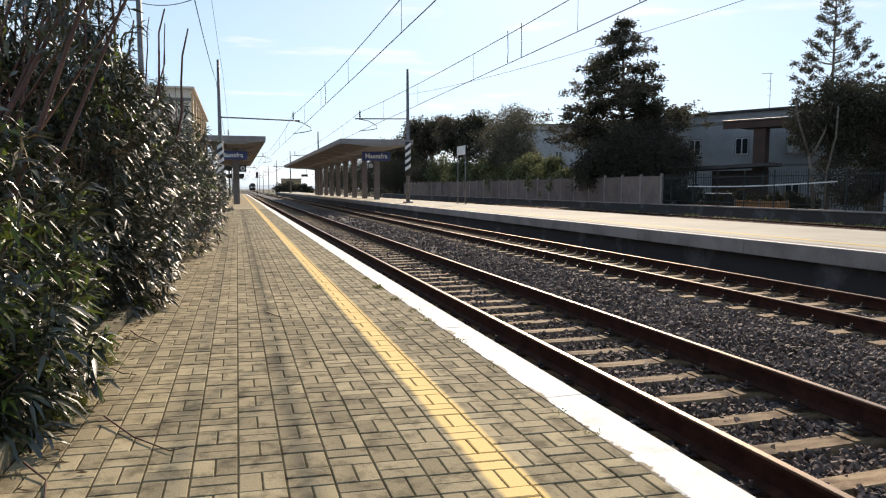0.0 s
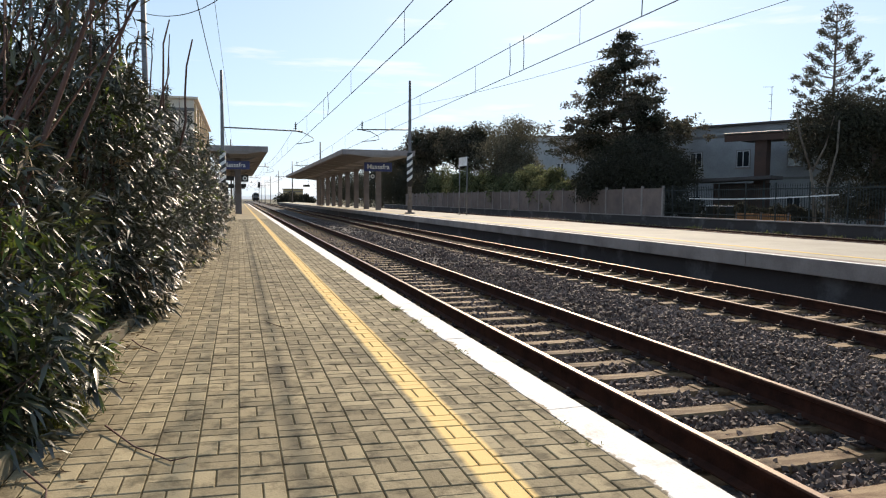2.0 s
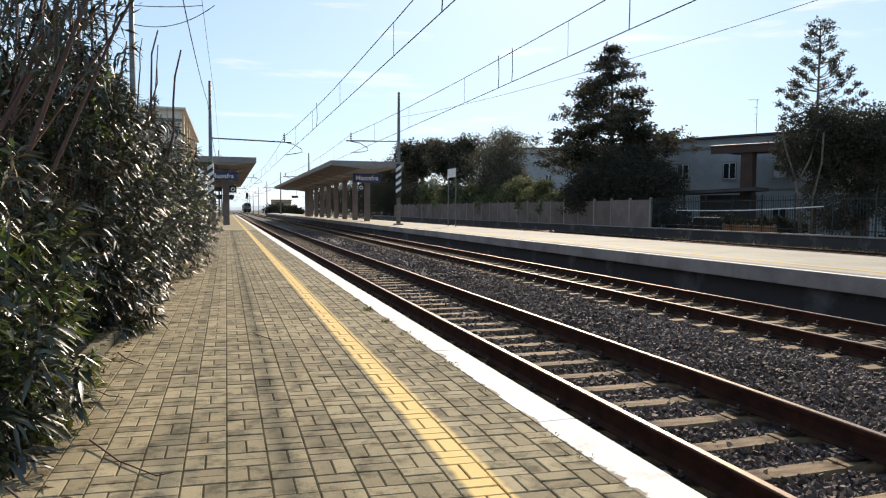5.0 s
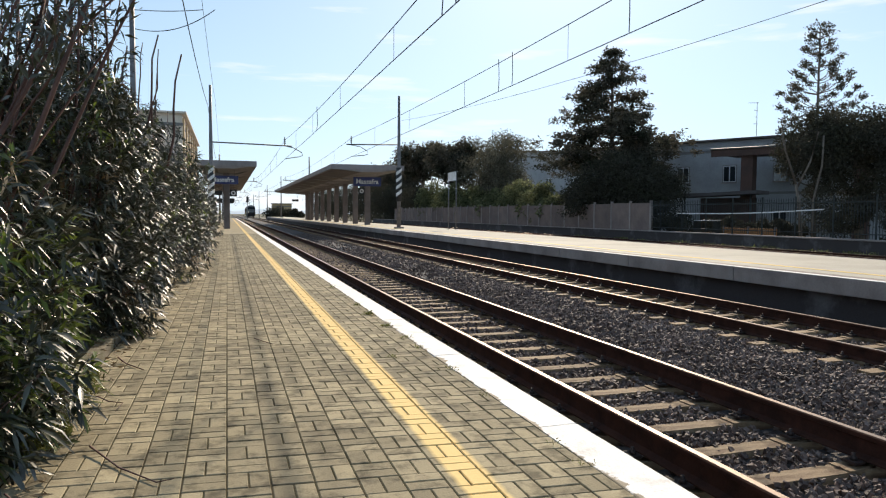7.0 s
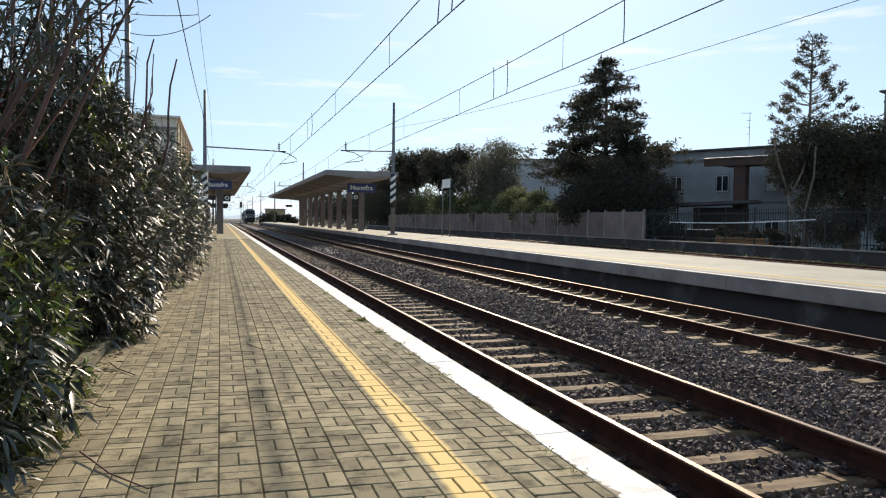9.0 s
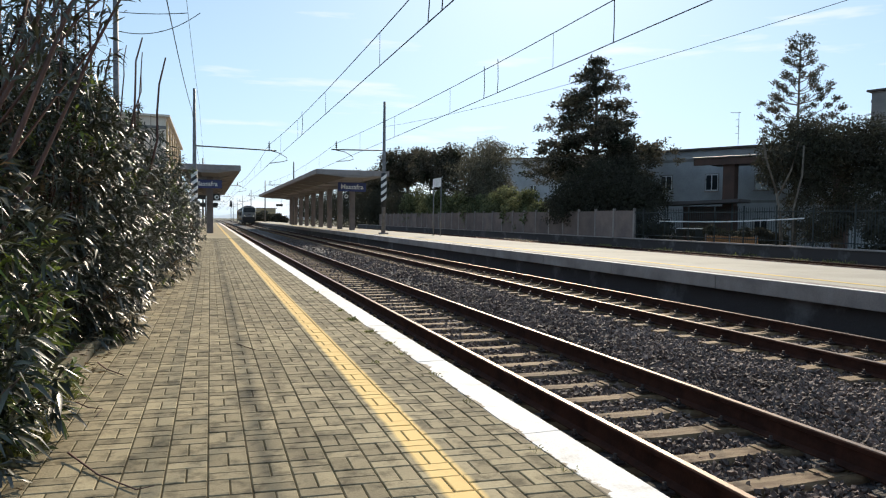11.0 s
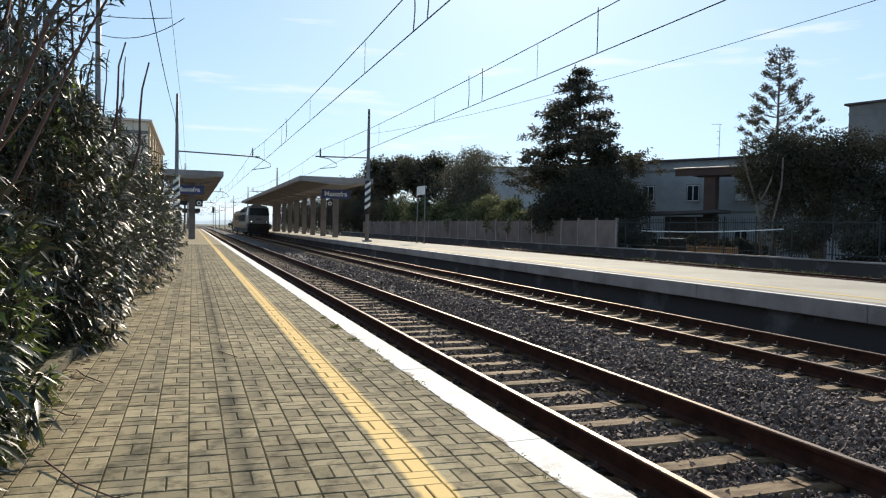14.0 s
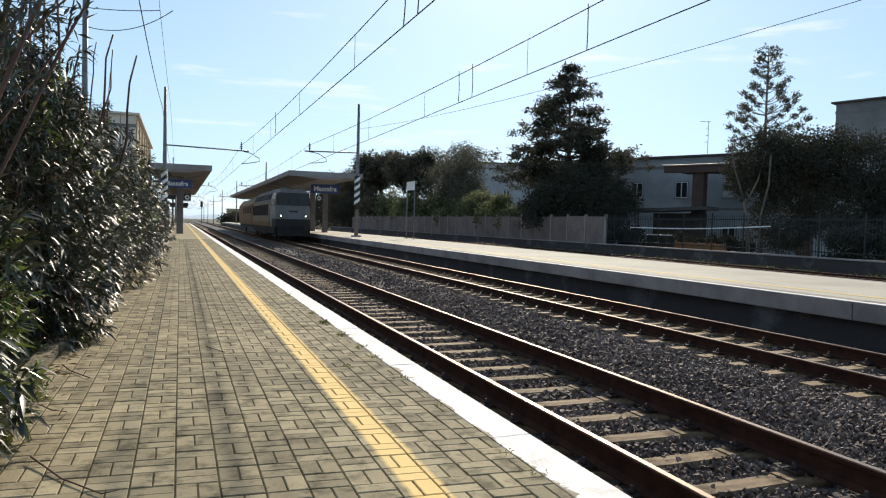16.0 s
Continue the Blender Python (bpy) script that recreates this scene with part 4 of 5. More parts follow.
# ---- train ----
def build_loco():
    """A locomotive with a tapered grey cab, wrap-round windscreen, cream sides and dark underframe."""
    t = thing("locomotive", "grey and cream locomotive with lit headlights, coming along the far track", "locomotive", (0, 0, 0))
    L, hw = 17.0, 1.47

    def section(y, w, zt, z0=1.05, lean=0.38):
        return [(-w, y, z0), (-w, y, 2.35), (-w + 0.06, y, 3.1), (-w + lean, y, zt - 0.2), (-w + lean + 0.3, y, zt), (w - lean - 0.3, y, zt), (w - lean, y, zt - 0.2), (w - 0.06, y, 3.1), (w, y, 2.35), (w, y, z0)]

    def loft(sections):
        bm = bmesh.new()
        rows = [[bm.verts.new(p) for p in s] for s in sections]
        for a, b in zip(rows, rows[1:]):
            for i in range(len(a)):
                j = (i + 1) % len(a)
                bm.faces.new((a[i], a[j], b[j], b[i]))
        bm.faces.new(rows[0])
        bm.faces.new(rows[-1][::-1])
        bmesh.ops.recalc_face_normals(bm, faces=bm.faces[:])
        return bm

    def band(plan, z0, z1, lean, thick=0.03):
        """A strip that wraps round the cab: plan points (x, y), leaning in by `lean` at its top."""
        bm = bmesh.new()
        rows = []
        for x, y in plan:
            sx = (x > 0) - (x < 0)
            rows.append([bm.verts.new(v) for v in ((x, y, z0), (x - sx * lean, y + lean * 0.35, z1), (x - sx * (lean + thick), y + lean * 0.35 + thick, z1), (x - sx * thick, y + thick, z0))])
        for a, b in zip(rows, rows[1:]):
            for i in range(4):
                j = (i + 1) % 4
                bm.faces.new((a[i], a[j], b[j], b[i]))
        bm.faces.new(rows[0])
        bm.faces.new(rows[-1][::-1])
        bmesh.ops.recalc_face_normals(bm, faces=bm.faces[:])
        return bm

    part("cab", loft([section(0.0, hw - 0.2, 3.92, 1.05, 0.13), section(0.4, hw - 0.11, 3.98, 1.05, 0.15), section(2.6, hw, 4.0)]), M_TRAING, t, "blue-grey tapered cab")
    part("body", loft([section(2.6, hw, 4.0), section(L, hw, 4.0)]), M_TRAINC, t, "cream body side")
    ws = part("windscreen", band([(-1.45, 2.2), (-1.385, 0.38), (-1.28, -0.05), (1.28, -0.05), (1.385, 0.38), (1.45, 2.2)], 2.74, 3.72, 0.12), M_SCREEN, t, "dark wrap-round windscreen")
    for s in (-1, 1):
        part("wiper", tube([(s * 0.5, -0.08, 2.7), (s * 0.3, -0.06, 3.3)], 0.015, 4), M_BLACK, ws)
        part("screen_pillar", tube([(s * 1.26, -0.06, 2.74), (s * 1.14, -0.02, 3.72)], 0.03, 5), M_TRAIND, ws)
    part("front_beam", band([(-1.44, 1.6), (-1.38, 0.36), (-1.29, -0.06), (1.29, -0.06), (1.38, 0.36), (1.44, 1.6)], 1.05, 1.68, 0.0), M_TRAIND, t, "dark lower front")
    part("front_stripe", band([(-1.45, 1.6), (-1.39, 0.35), (-1.3, -0.07), (1.3, -0.07), (1.39, 0.35), (1.45, 1.6)], 1.68, 1.76, 0.0), M_TRAINROOF, t, "pale stripe")
    part("number_bar", box(-0.34, 0.34, -0.02, 0.02, 2.2, 2.34), M_TRAIND, t)
    part("roof_lip", band([(-1.05, 2.0), (-1.05, 0.5), (-0.98, -0.02), (0.98, -0.02), (1.05, 0.5), (1.05, 2.0)], 3.9, 4.0, 0.03), M_TRAINROOF, t, "pale roof edge")
    for s in (-1, 1):
        part("cant_rail", prism([(s * (hw - 0.06), 3.12), (s * (hw - 0.03), 3.14), (s * (hw - 0.35), 3.82), (s * (hw - 0.39), 3.79)], 2.8, L - 0.1), M_TRAINROOF, t, "pale grey sloping roof edge")
        for k in range(7):
            part("roof_louvre", prism([(s * (hw - 0.075), 3.24), (s * (hw - 0.045), 3.26), (s * (hw - 0.27), 3.74), (s * (hw - 0.3), 3.72)], 3.2 + k * 1.9, 4.3 + k * 1.9), M_GRILLE, t, "dark roof-side louvre")
        h = part("headlight", tube([(s * 0.955, 0.05, 1.92), (s * 0.955, -0.06, 1.92)], 0.15, 14), M_TRAIND, t)
        part("lens", tube([(s * 0.955, -0.05, 1.92), (s * 0.955, -0.08, 1.92)], 0.065, 14), M_LAMP, h, "lit warm white lamp")
        bf = part("buffer", tube([(s * 0.87, 0.05, 1.06), (s * 0.87, -0.5, 1.06)], 0.1, 10), M_TRAIND, t)
        part("buffer_plate", tube([(s * 0.87, -0.5, 1.06), (s * 0.87, -0.56, 1.06)], 0.24, 14), M_TRAIND, bf)
        part("handrail", tube([(s * (hw + 0.05), 2.8, 1.2), (s * (hw + 0.05), 2.8, 2.5)], 0.02, 5), M_STEEL, t)
        part("sill_band", box(s * hw - 0.02, s * hw + 0.02, 2.7, L - 0.1, 1.06, 1.45, 0.005), M_TRAINY, t, "ochre band along the sill")
        for k in range(5):
            y = 4.2 + k * 2.5
            g = part("grille", box(s * hw - 0.03, s * hw + 0.03, y, y + 2.2, 1.95, 2.86, 0.01), M_GRILLE, t, "dark louvred side window")
            for q in range(4):
                part("louvre", box(s * (hw + 0.03) - 0.015, s * (hw + 0.03) + 0.015, y + 0.08, y + 2.12, 2.08 + q * 0.21, 2.11 + q * 0.21), M_TRAIND, g)
    part("roof", prism([(-0.95, 3.98), (0.95, 3.98), (0.8, 4.1), (-0.8, 4.1)], 1.6, L - 0.5), M_TRAINROOF, t)
    part("lower_apron", box(-1.2, 1.2, -0.04, 0.2, 0.35, 1.08, 0.03), M_TRAIND, t, "dark front skirt")
    part("coupling", box(-0.1, 0.1, -0.35, 0.1, 0.95, 1.15, 0.02), M_TRAIND, t)
    part("underframe", box(-1.3, 1.3, 0.4, L - 0.3, 0.7, 1.06), M_TRAIND, t)
    for s in (-1, 1):
        part("side_skirt", box(s * 1.36 - 0.03, s * 1.36 + 0.03, 0.5, L - 0.5, 0.5, 1.05, 0.01), M_TRAIND, t, "dark side skirt")
    part("equipment_box", box(-1.25, 1.25, 6.6, 10.4, 0.3, 0.75, 0.06), M_TRAIND, t)
    for y in (2.0, 4.6, 12.4, 15.0):
        for s in (-1, 1):
            part("wheel", tube([(s * 0.68, y, 0.5), (s * 0.82, y, 0.5)], 0.5, 20), M_TRAIND, t)
    for y in (3.3, 13.7):
        for s in (-1, 1):
            part("bogie_frame", box(s * 1.0 - 0.08, s * 1.0 + 0.08, y - 2.0, y + 2.0, 0.45, 0.75, 0.03), M_TRAIND, t)
    for y in (3.0, 5.5, 9.5, 13.0):
        part("roof_hatch", box(-0.5, 0.5, y, y + 1.4, 4.08, 4.24, 0.03), M_TRAINROOF, t)
    part("horn", tube([(0.3, 0.9, 4.0), (0.3, 0.5, 4.06)], [0.03, 0.07], 8), M_STEEL, t)
    return t


def build_wagon():
    """The yellow works vehicle coupled behind."""
    t = thing("works_wagon", "yellow maintenance wagon coupled behind the locomotive", "wagon", (0, 0, 0))
    part("body", prism([(-1.45, 1.05), (1.45, 1.05), (1.45, 3.1), (1.1, 3.6), (-1.1, 3.6), (-1.45, 3.1)], 0.3, 16), M_TRAINY, t)
    part("underframe", box(-1.3, 1.3, 0.2, 16.1, 0.7, 1.05), M_TRAIND, t)
    part("roof", box(-1.0, 1.0, 0.4, 15.8, 3.6, 3.72, 0.03), M_TRAINROOF, t)
    for s in (-1, 1):
        for k in range(4):
            part("side_window", box(s * 1.45 - 0.02, s * 1.45 + 0.02, 1.2 + k * 2.6, 2.6 + k * 2.6, 2.2, 2.9, 0.01), M_GRILLE, t)
        for y in (2.0, 14.0):
            part("wheel", tube([(s * 0.68, y, 0.46), (s * 0.82, y, 0.46)], 0.46, 20), M_TRAIND, t)
        part("buffer", tube([(s * 0.87, 0.3, 1.06), (s * 0.87, -0.2, 1.06)], 0.1, 10), M_TRAIND, t)
    return t


# ---- build: setting ----
build_ground()
build_ballast()
build_track(0.0, "near railway track of rusty rails on concrete sleepers", 0.287 - 5.4, 90)
build_track(4.46, "second railway track of rusty rails on concrete sleepers", 0.1 - 5.4, 90, tall=1.0, bed=-0.185)
build_track(20.0, "third railway track behind the island platform", -3, 0, 0.05, 130, tall=1.0)
PLATFORM = build_platform()
build_far_platform()
build_fence()
build_houses()

# ---- line furniture ----
for my in MAST_YS[1:]:
    build_mast(-4.0, my, ZP if my < 160 else -0.62, 1)
    build_mast(8.72, my, ZR if my < 190 else -0.62, -1)
build_catenary()
build_canopy(-5.1, -1.0, 52, 112, 5.3, -3.05, [58, 66, 74, 82, 90, 98, 106], ZP, "low-slung concrete platform canopy on the near platform")
build_canopy(4.85, 10.55, 54, 121, 5.4, 9.6, [64 + 6.4 * k for k in range(9)], ZR, "long concrete canopy over the island platform")
station_sign(-3.3, 54.0, 4.05, 2.2, 0.62)
station_sign(8.4, 58.0, 4.3, 2.4, 0.76)

# ---- hedge ----
kerb_bits = thing("hedge_kerb", "mossy concrete kerb along the planting bed", "kerb", (0, 0, 0), kind="structure")
for k in range(16):
    part("kerb_stone", box(-4.2, -4.08, -1 + k * 3.0, 1.99 + k * 3.0, ZP - 0.1, ZP + 0.1, 0.012), M_KERB, kerb_bits)
single("planting_bed", box(-9.5, -4.2, -6, 47, -0.62, ZP + 0.04), M_DIRT, "bare earth planting bed with leaf litter", "soil", "structure")
HEDGE = [(-4.4, 3.85, 0.9, 0.44, 170, 0.16, 0), (-4.62, 4.6, 1.6, 0.72, 420, 0.16, 0), (-5.4, 6.8, 3.6, 0.9, 560, 0.145, 1), (-5.0, 8.2, 2.85, 1.32, 1800, 0.155, 3), (-5.05, 10.6, 2.95, 1.3, 1500, 0.155, 2), (-5.05, 13.2, 3.05, 1.3, 1300, 0.16, 2),
         (-5.0, 16.4, 3.05, 1.35, 1200, 0.16, 2), (-5.0, 19.8, 2.8, 1.35, 1100, 0.165, 1), (-4.95, 23.0, 2.6, 1.35, 1000, 0.17, 0), (-4.9, 26.5, 2.4, 1.35, 900, 0.17, 0), (-4.85, 30.5, 2.2, 1.3, 800, 0.175, 0), (-4.85, 35.0, 2.0, 1.3, 700, 0.18, 0), (-4.85, 39.5, 1.9, 1.3, 600, 0.18, 0)]
# foot, middle and tip in the space of the bush that bears them
STICKS = [([(0.8, 0.3, 1.4), (0.95, 0.4, 2.79), (1.06, 0.4, 3.85)], 0.024), ([(0.9, 0.4, 1.4), (1.01, 0.4, 2.79), (1.1, 0.4, 3.64)], 0.016),
          ([(1.1, 0.4, 1.3), (1.25, 0.4, 2.39), (1.37, 0.4, 3.59)], 0.026), ([(0.75, 0.3, 1.6), (0.82, 0.4, 3.06), (0.86, 0.4, 3.72)], 0.014),
          ([(0.2, 0.3, 1.8), (0.49, 0.4, 2.97), (0.68, 0.4, 3.66)], 0.022)]
BUSHES = []


def stick_steps(p):
    """Seven points along a stick given by its foot, middle and tip."""
    a, b, c = (Vector(v) for v in p)
    return [a.lerp(b, k / 3) for k in range(3)] + [b.lerp(c, k / 3) for k in range(4)]


for i, (hx, hy, hh, hr, hn, hl, hb) in enumerate(HEDGE):
    b = oleander(hx, hy, ZP + 0.04, hh, hr, hn, 20 + i, leaf=hl, bare=hb, young=0.24 if i < 2 else 0.07, thin=2.4 if i == 2 else 1.1)
    BUSHES.append(b)
    if i == 2:
        # old leaning stems, brown and thick, with thin leafy tops
        rng = np.random.default_rng(55)
        tufts, ways = [], []
        for q in range(12):
            u, dy = (q / 11) ** 1.2, rng.uniform(-0.35, 0.45)
            jig = rng.normal(0, 0.09, 4)
            pts = [np.array(v) for v in ((0.5 + jig[0], -1.8 + dy, 0.0), (0.82 + 0.3 * u + jig[1], -1.8 + dy * 1.2, 1.5),
                                         (1.08 + 0.56 * u + jig[2], -1.8 + dy * 1.4, 2.5), (1.3 + 0.9 * u + jig[3] * 2, -1.75 + dy * 1.6, rng.uniform(3.3, 3.7)))]
            bend, top = pts[2], pts[3]
            r = rng.uniform(0.008, 0.02)
            part("stem", tube(pts, [r, r * 0.85, r * 0.65, r * 0.35], 7), M_STEM, b, "thick brown leaning stem")
            for w in range(12):
                f = rng.uniform(-0.5, 1.0)
                c = bend + (top - bend) * f
                m = 7
                tufts.append(c + rng.normal(0, 0.05, (m, 3)))
                ways.append(unit(rng.normal(0, 0.5, (m, 3)) + np.array([0.2, 0, 0.7])))
        tufts, ways = np.concatenate(tufts), np.concatenate(ways)
        part("stem_foliage", leaf_mesh("stem_foliage", tufts, ways, rng.uniform(0.1, 0.17, len(tufts)), 0.024, rng, M_LEAF, fold=0.14), None, b, "sparse narrow leaves on the leaning stems")
# tall leafy shoots rising out of the hedge
for i, (hx, hy, hh, hr, hn) in enumerate([(-4.95, 7.1, 4.0, 0.5, 130), (-5.25, 7.9, 4.3, 0.6, 120), (-4.6, 8.6, 3.5, 0.6, 200), (-4.75, 9.6, 3.7, 0.55, 150)]):
    oleander(hx, hy, ZP + 0.04, hh, hr, hn, 80 + i, leaf=0.16, bare=2, per=13, young=0.08)
# bare sticks that stand out of the hedge, parts of the bush that they grow from
for stick_pts, stick_r in STICKS:
    part("stem", tube([Vector(v) + Vector((0.03 * math.sin(9.0 * k + v[0] * 40), 0.03 * math.cos(7.0 * k), 0)) for k, v in enumerate(stick_steps(stick_pts))], [stick_r * (1 - 0.09 * k) for k in range(7)], 6), M_STEM, BUSHES[4], "bare upright brown stick")
# taller bushes behind close the hedge
for i, (hx, hy, hh, hr, hn) in enumerate([(-7.0, 8.4, 2.3, 1.3, 800), (-7.0, 11.5, 2.6, 1.5, 900), (-7.0, 15.5, 3.2, 1.6, 800), (-7.0, 20.0, 3.0, 1.7, 700)]):
    oleander(hx, hy, ZP + 0.04, hh, hr, hn, 60 + i, leaf=0.15, bare=0, per=12)

# ---- trees beyond the line ----
conifer(29.3, 53.7, -0.3, 16.3, 6.2, 1, first=0.36)
araucaria(42.5, 44.3, -0.3, 17.2, 3.3, 2)
crown_tree("evergreen_tree", "dark rounded evergreen tree behind the fence", 27.4, 48.5, -0.3, 2.2, [(-2.3, 1, 3.4, 2.4), (0, 0, 4.6, 2.9), (2.2, -1, 3.8, 2.5), (0.6, -2.0, 3.0, 2.2), (-1.2, 2.4, 3.0, 2.2), (1.0, 1.5, 5.2, 2.0)], 26000, 0.18, M_EVERGREEN, 5, 0.25)
crown_tree("evergreen_tree", "large dark evergreen with forked pale trunks", 30.9, 29.8, -0.3, 2.8, [(-1.9, 1.1, 5.6, 2.2), (-1.7, 2.3, 6.3, 1.9), (-0.6, 0.6, 6.2, 2.4), (1.6, -0.6, 6.2, 2.3), (2.9, -1.8, 5.5, 2.1), (1.4, -1.6, 3.6, 2.6), (-1.3, 0.2, 2.6, 2.0), (3.1, -2.2, 3.0, 2.1), (5.4, -3.6, 5.4, 2.4), (5.2, -3.8, 3.0, 2.3)], 38000, 0.15, M_EVERGREEN, 6, 0.22)
fork = thing("bare_tree", "slim pale forked trunks in front of the dark evergreen", "tree", (26.6, 29.6, -0.3))
for fp, fr in (([(0, 0, 0), (-0.15, 0.1, 2.4), (-0.3, 0.2, 3.6)], 0.1), ([(-0.3, 0.2, 3.6), (-0.8, 0.5, 5.4), (-1.0, 0.6, 6.6)], 0.06), ([(-0.25, 0.2, 3.4), (0.3, -0.1, 4.8), (0.6, -0.3, 6.4)], 0.06), ([(0.5, -0.2, 0), (0.45, -0.2, 2.6), (0.8, -0.4, 4.6), (0.85, -0.4, 6.2)], 0.07)):
    part("trunk", tube(fp, [fr * (1 - 0.5 * k / len(fp)) for k in range(len(fp))], 7), M_BARK, fork)
crown_tree("pine_tree", "dark umbrella-shaped pine beyond the gardens", 27.5, 108, -0.3, 7.5, [(-2, 0, 10.6, 2.8), (1.5, 1, 11.4, 2.6), (0, -1, 9.4, 2.6)], 6000, 0.35, M_CONIFER, 7, 0.3)
crown_tree("pine_tree", "dark umbrella-shaped pine beyond the gardens", 28.0, 92, -0.3, 7.0, [(-2, 0, 9.4, 2.5), (1.5, 1, 10.4, 2.4), (0, -1, 8.2, 2.8)], 6000, 0.33, M_CONIFER, 8, 0.3)
crown_tree("pine_tree", "dark umbrella-shaped pine beyond the gardens", 30.0, 128, -0.3, 7.0, [(-2, 0, 9.4, 3.0), (1.5, 1, 10.0, 2.8), (0, -1, 6.2, 3.2)], 6000, 0.38, M_CONIFER, 17, 0.3)
crown_tree("pine_tree", "dark umbrella-shaped pine beyond the gardens", 31.0, 152, -0.3, 7.0, [(-2, 0, 9.4, 3.4), (1.5, 1, 10.0, 3.2), (0, -1, 6.2, 3.6)], 6000, 0.42, M_CONIFER, 18, 0.3)
rngt = random.Random(21)
feather = [(rngt.uniform(-1.5, 1.8), rngt.uniform(-6.5, 7.5), 0.0, rngt.uniform(1.2, 2.0)) for _ in range(48)]
feather = [(fx, fy, rngt.uniform(4.0, 12.6 - 0.085 * fy * fy), fr) for fx, fy, _, fr in feather]
crown_tree("evergreen_tree", "feathery grey-green tree with an uneven open crown", 28.5, 79, -0.3, 3.5, feather + [(0, 0, 6.0, 2.6), (0.5, 4.0, 5.2, 2.4), (0.5, -4.0, 5.2, 2.4)], 17000, 0.24, M_FEATHER, 9, 0.25, flat=0.35)
for i, (bx, by, bh) in enumerate([(26.2, 97, 7.0), (26.2, 88, 6.2), (26.2, 80, 5.6), (25.9, 71, 4.8), (25.9, 65, 5.6), (25.8, 59.5, 4.9), (25.8, 55.5, 4.2), (30, 100, 6.0), (30, 112, 6.5), (30, 92, 6.0), (26.2, 104, 6.0), (27, 112, 6.5), (26.5, 122, 8.0), (26.5, 133, 8.5), (26.5, 146, 9.0), (27, 162, 9.5), (27, 180, 10), (27, 198, 10), (27, 218, 10.5), (27, 240, 11)]):
    crown_tree("garden_shrub", "pale olive-green shrub behind the panel fence", bx, by, -0.3, 0.6, [(-0.3, 1.2, bh * 0.55, bh * 0.36), (0.3, -1.6, bh * 0.5, bh * 0.36), (0, 0, bh * 0.72, bh * 0.3), (0.5, -3.0, bh * 0.4, bh * 0.3), (0, -0.5, bh * 0.22, bh * 0.3), (0.3, 2.6, bh * 0.25, bh * 0.28)], 4500, 0.26, M_OLIVE if i < 7 else M_EVERGREEN, 40 + i, 0.12)


# ---- platform furniture ----
def board_on_posts():
    b = thing("notice_board", "small white board on two slim posts", "sign", (11.5, 44.2, ZR))
    for dy in (-0.8, 0.8):
        part("post", tube([(0, dy, 0), (0, dy, 3.9)], 0.035, 8), M_STEEL, b)
        part("foot_plate", box(-0.1, 0.1, dy - 0.1, dy + 0.1, 0.006, 0.03), M_STEEL, b)
    part("board", box(-0.05, -0.02, -0.85, 0.85, 3.3, 3.88, 0.005), M_WHITE, b)


def number_sign(x, y, z):
    n = thing("platform_number_sign", "small dark square sign with a white ring", "sign", (x, y, z), group="platform number signs")
    part("plate", box(-0.26, 0.26, -0.03, 0.03, -0.26, 0.26, 0.01), M_BLACK, n)
    bm = bmesh.new()
    seg = 20
    for r0, r1 in ((0.09, 0.17),):
        a = [bm.verts.new((r0 * math.cos(k * math.tau / seg), -0.036, r0 * math.sin(k * math.tau / seg))) for k in range(seg)]
        b = [bm.verts.new((r1 * math.cos(k * math.tau / seg), -0.036, r1 * math.sin(k * math.tau / seg))) for k in range(seg)]
        for k in range(seg):
            bm.faces.new((a[k], a[(k + 1) % seg], b[(k + 1) % seg], b[k]))
    part("ring", bm, M_WHITE, n)
    part("hanger", tube([(0, 0, 0.26), (0, 0, 0.9)], 0.015, 6), M_STEEL, n)


board_on_posts()
sg = thing("railway_signal", "distant dark railway signal post between the tracks", "signal", (2.9, 215, -0.33))
part("post", tube([(0, 0, 0), (0, 0, 6.9)], [0.1, 0.07], 8), M_STEEL, sg)
part("head", box(-0.35, 0.35, -0.15, 0.15, 5.0, 6.7, 0.08), M_BLACK, sg, "black signal head")
part("hood", tube([(0, -0.15, 6.2), (0, -0.4, 6.2)], 0.16, 10), M_BLACK, sg)
number_sign(7.95, 58.2, 3.5)
number_sign(-2.55, 55.0, 3.1)
for cx, cy, cw, ch in ((-3.95, 47.5, 0.55, 2.3), (-4.3, 49.6, 0.7, 1.9)):
    cab = thing("equipment_cabinet", "grey steel equipment cabinet beside the mast", "cabinet", (cx, cy, ZP), group="equipment cabinets")
    part("body", box(-cw / 2, cw / 2, -0.2, 0.2, 0, ch, 0.015), M_STEEL, cab)
    part("door", box(-cw / 2 + 0.04, cw / 2 - 0.04, -0.22, -0.2, 0.08, ch - 0.08, 0.005), M_STEEL, cab)
for mx, my, mz in ((-3.85, 57.4, 3.15), (-3.85, 57.4, 2.55), (7.4, 112, 3.6)):
    mon = thing("hanging_display", "dark display box hung under the canopy", "display", (mx, my, mz), group="hanging displays")
    part("case", box(-0.5, 0.5, -0.15, 0.15, -0.17, 0.17, 0.02), M_BLACK, mon)
    part("bracket", tube([(0.3, 0, 0.17), (0.3, 0, 5.0 - mz)], 0.025, 6), M_STEEL, mon)
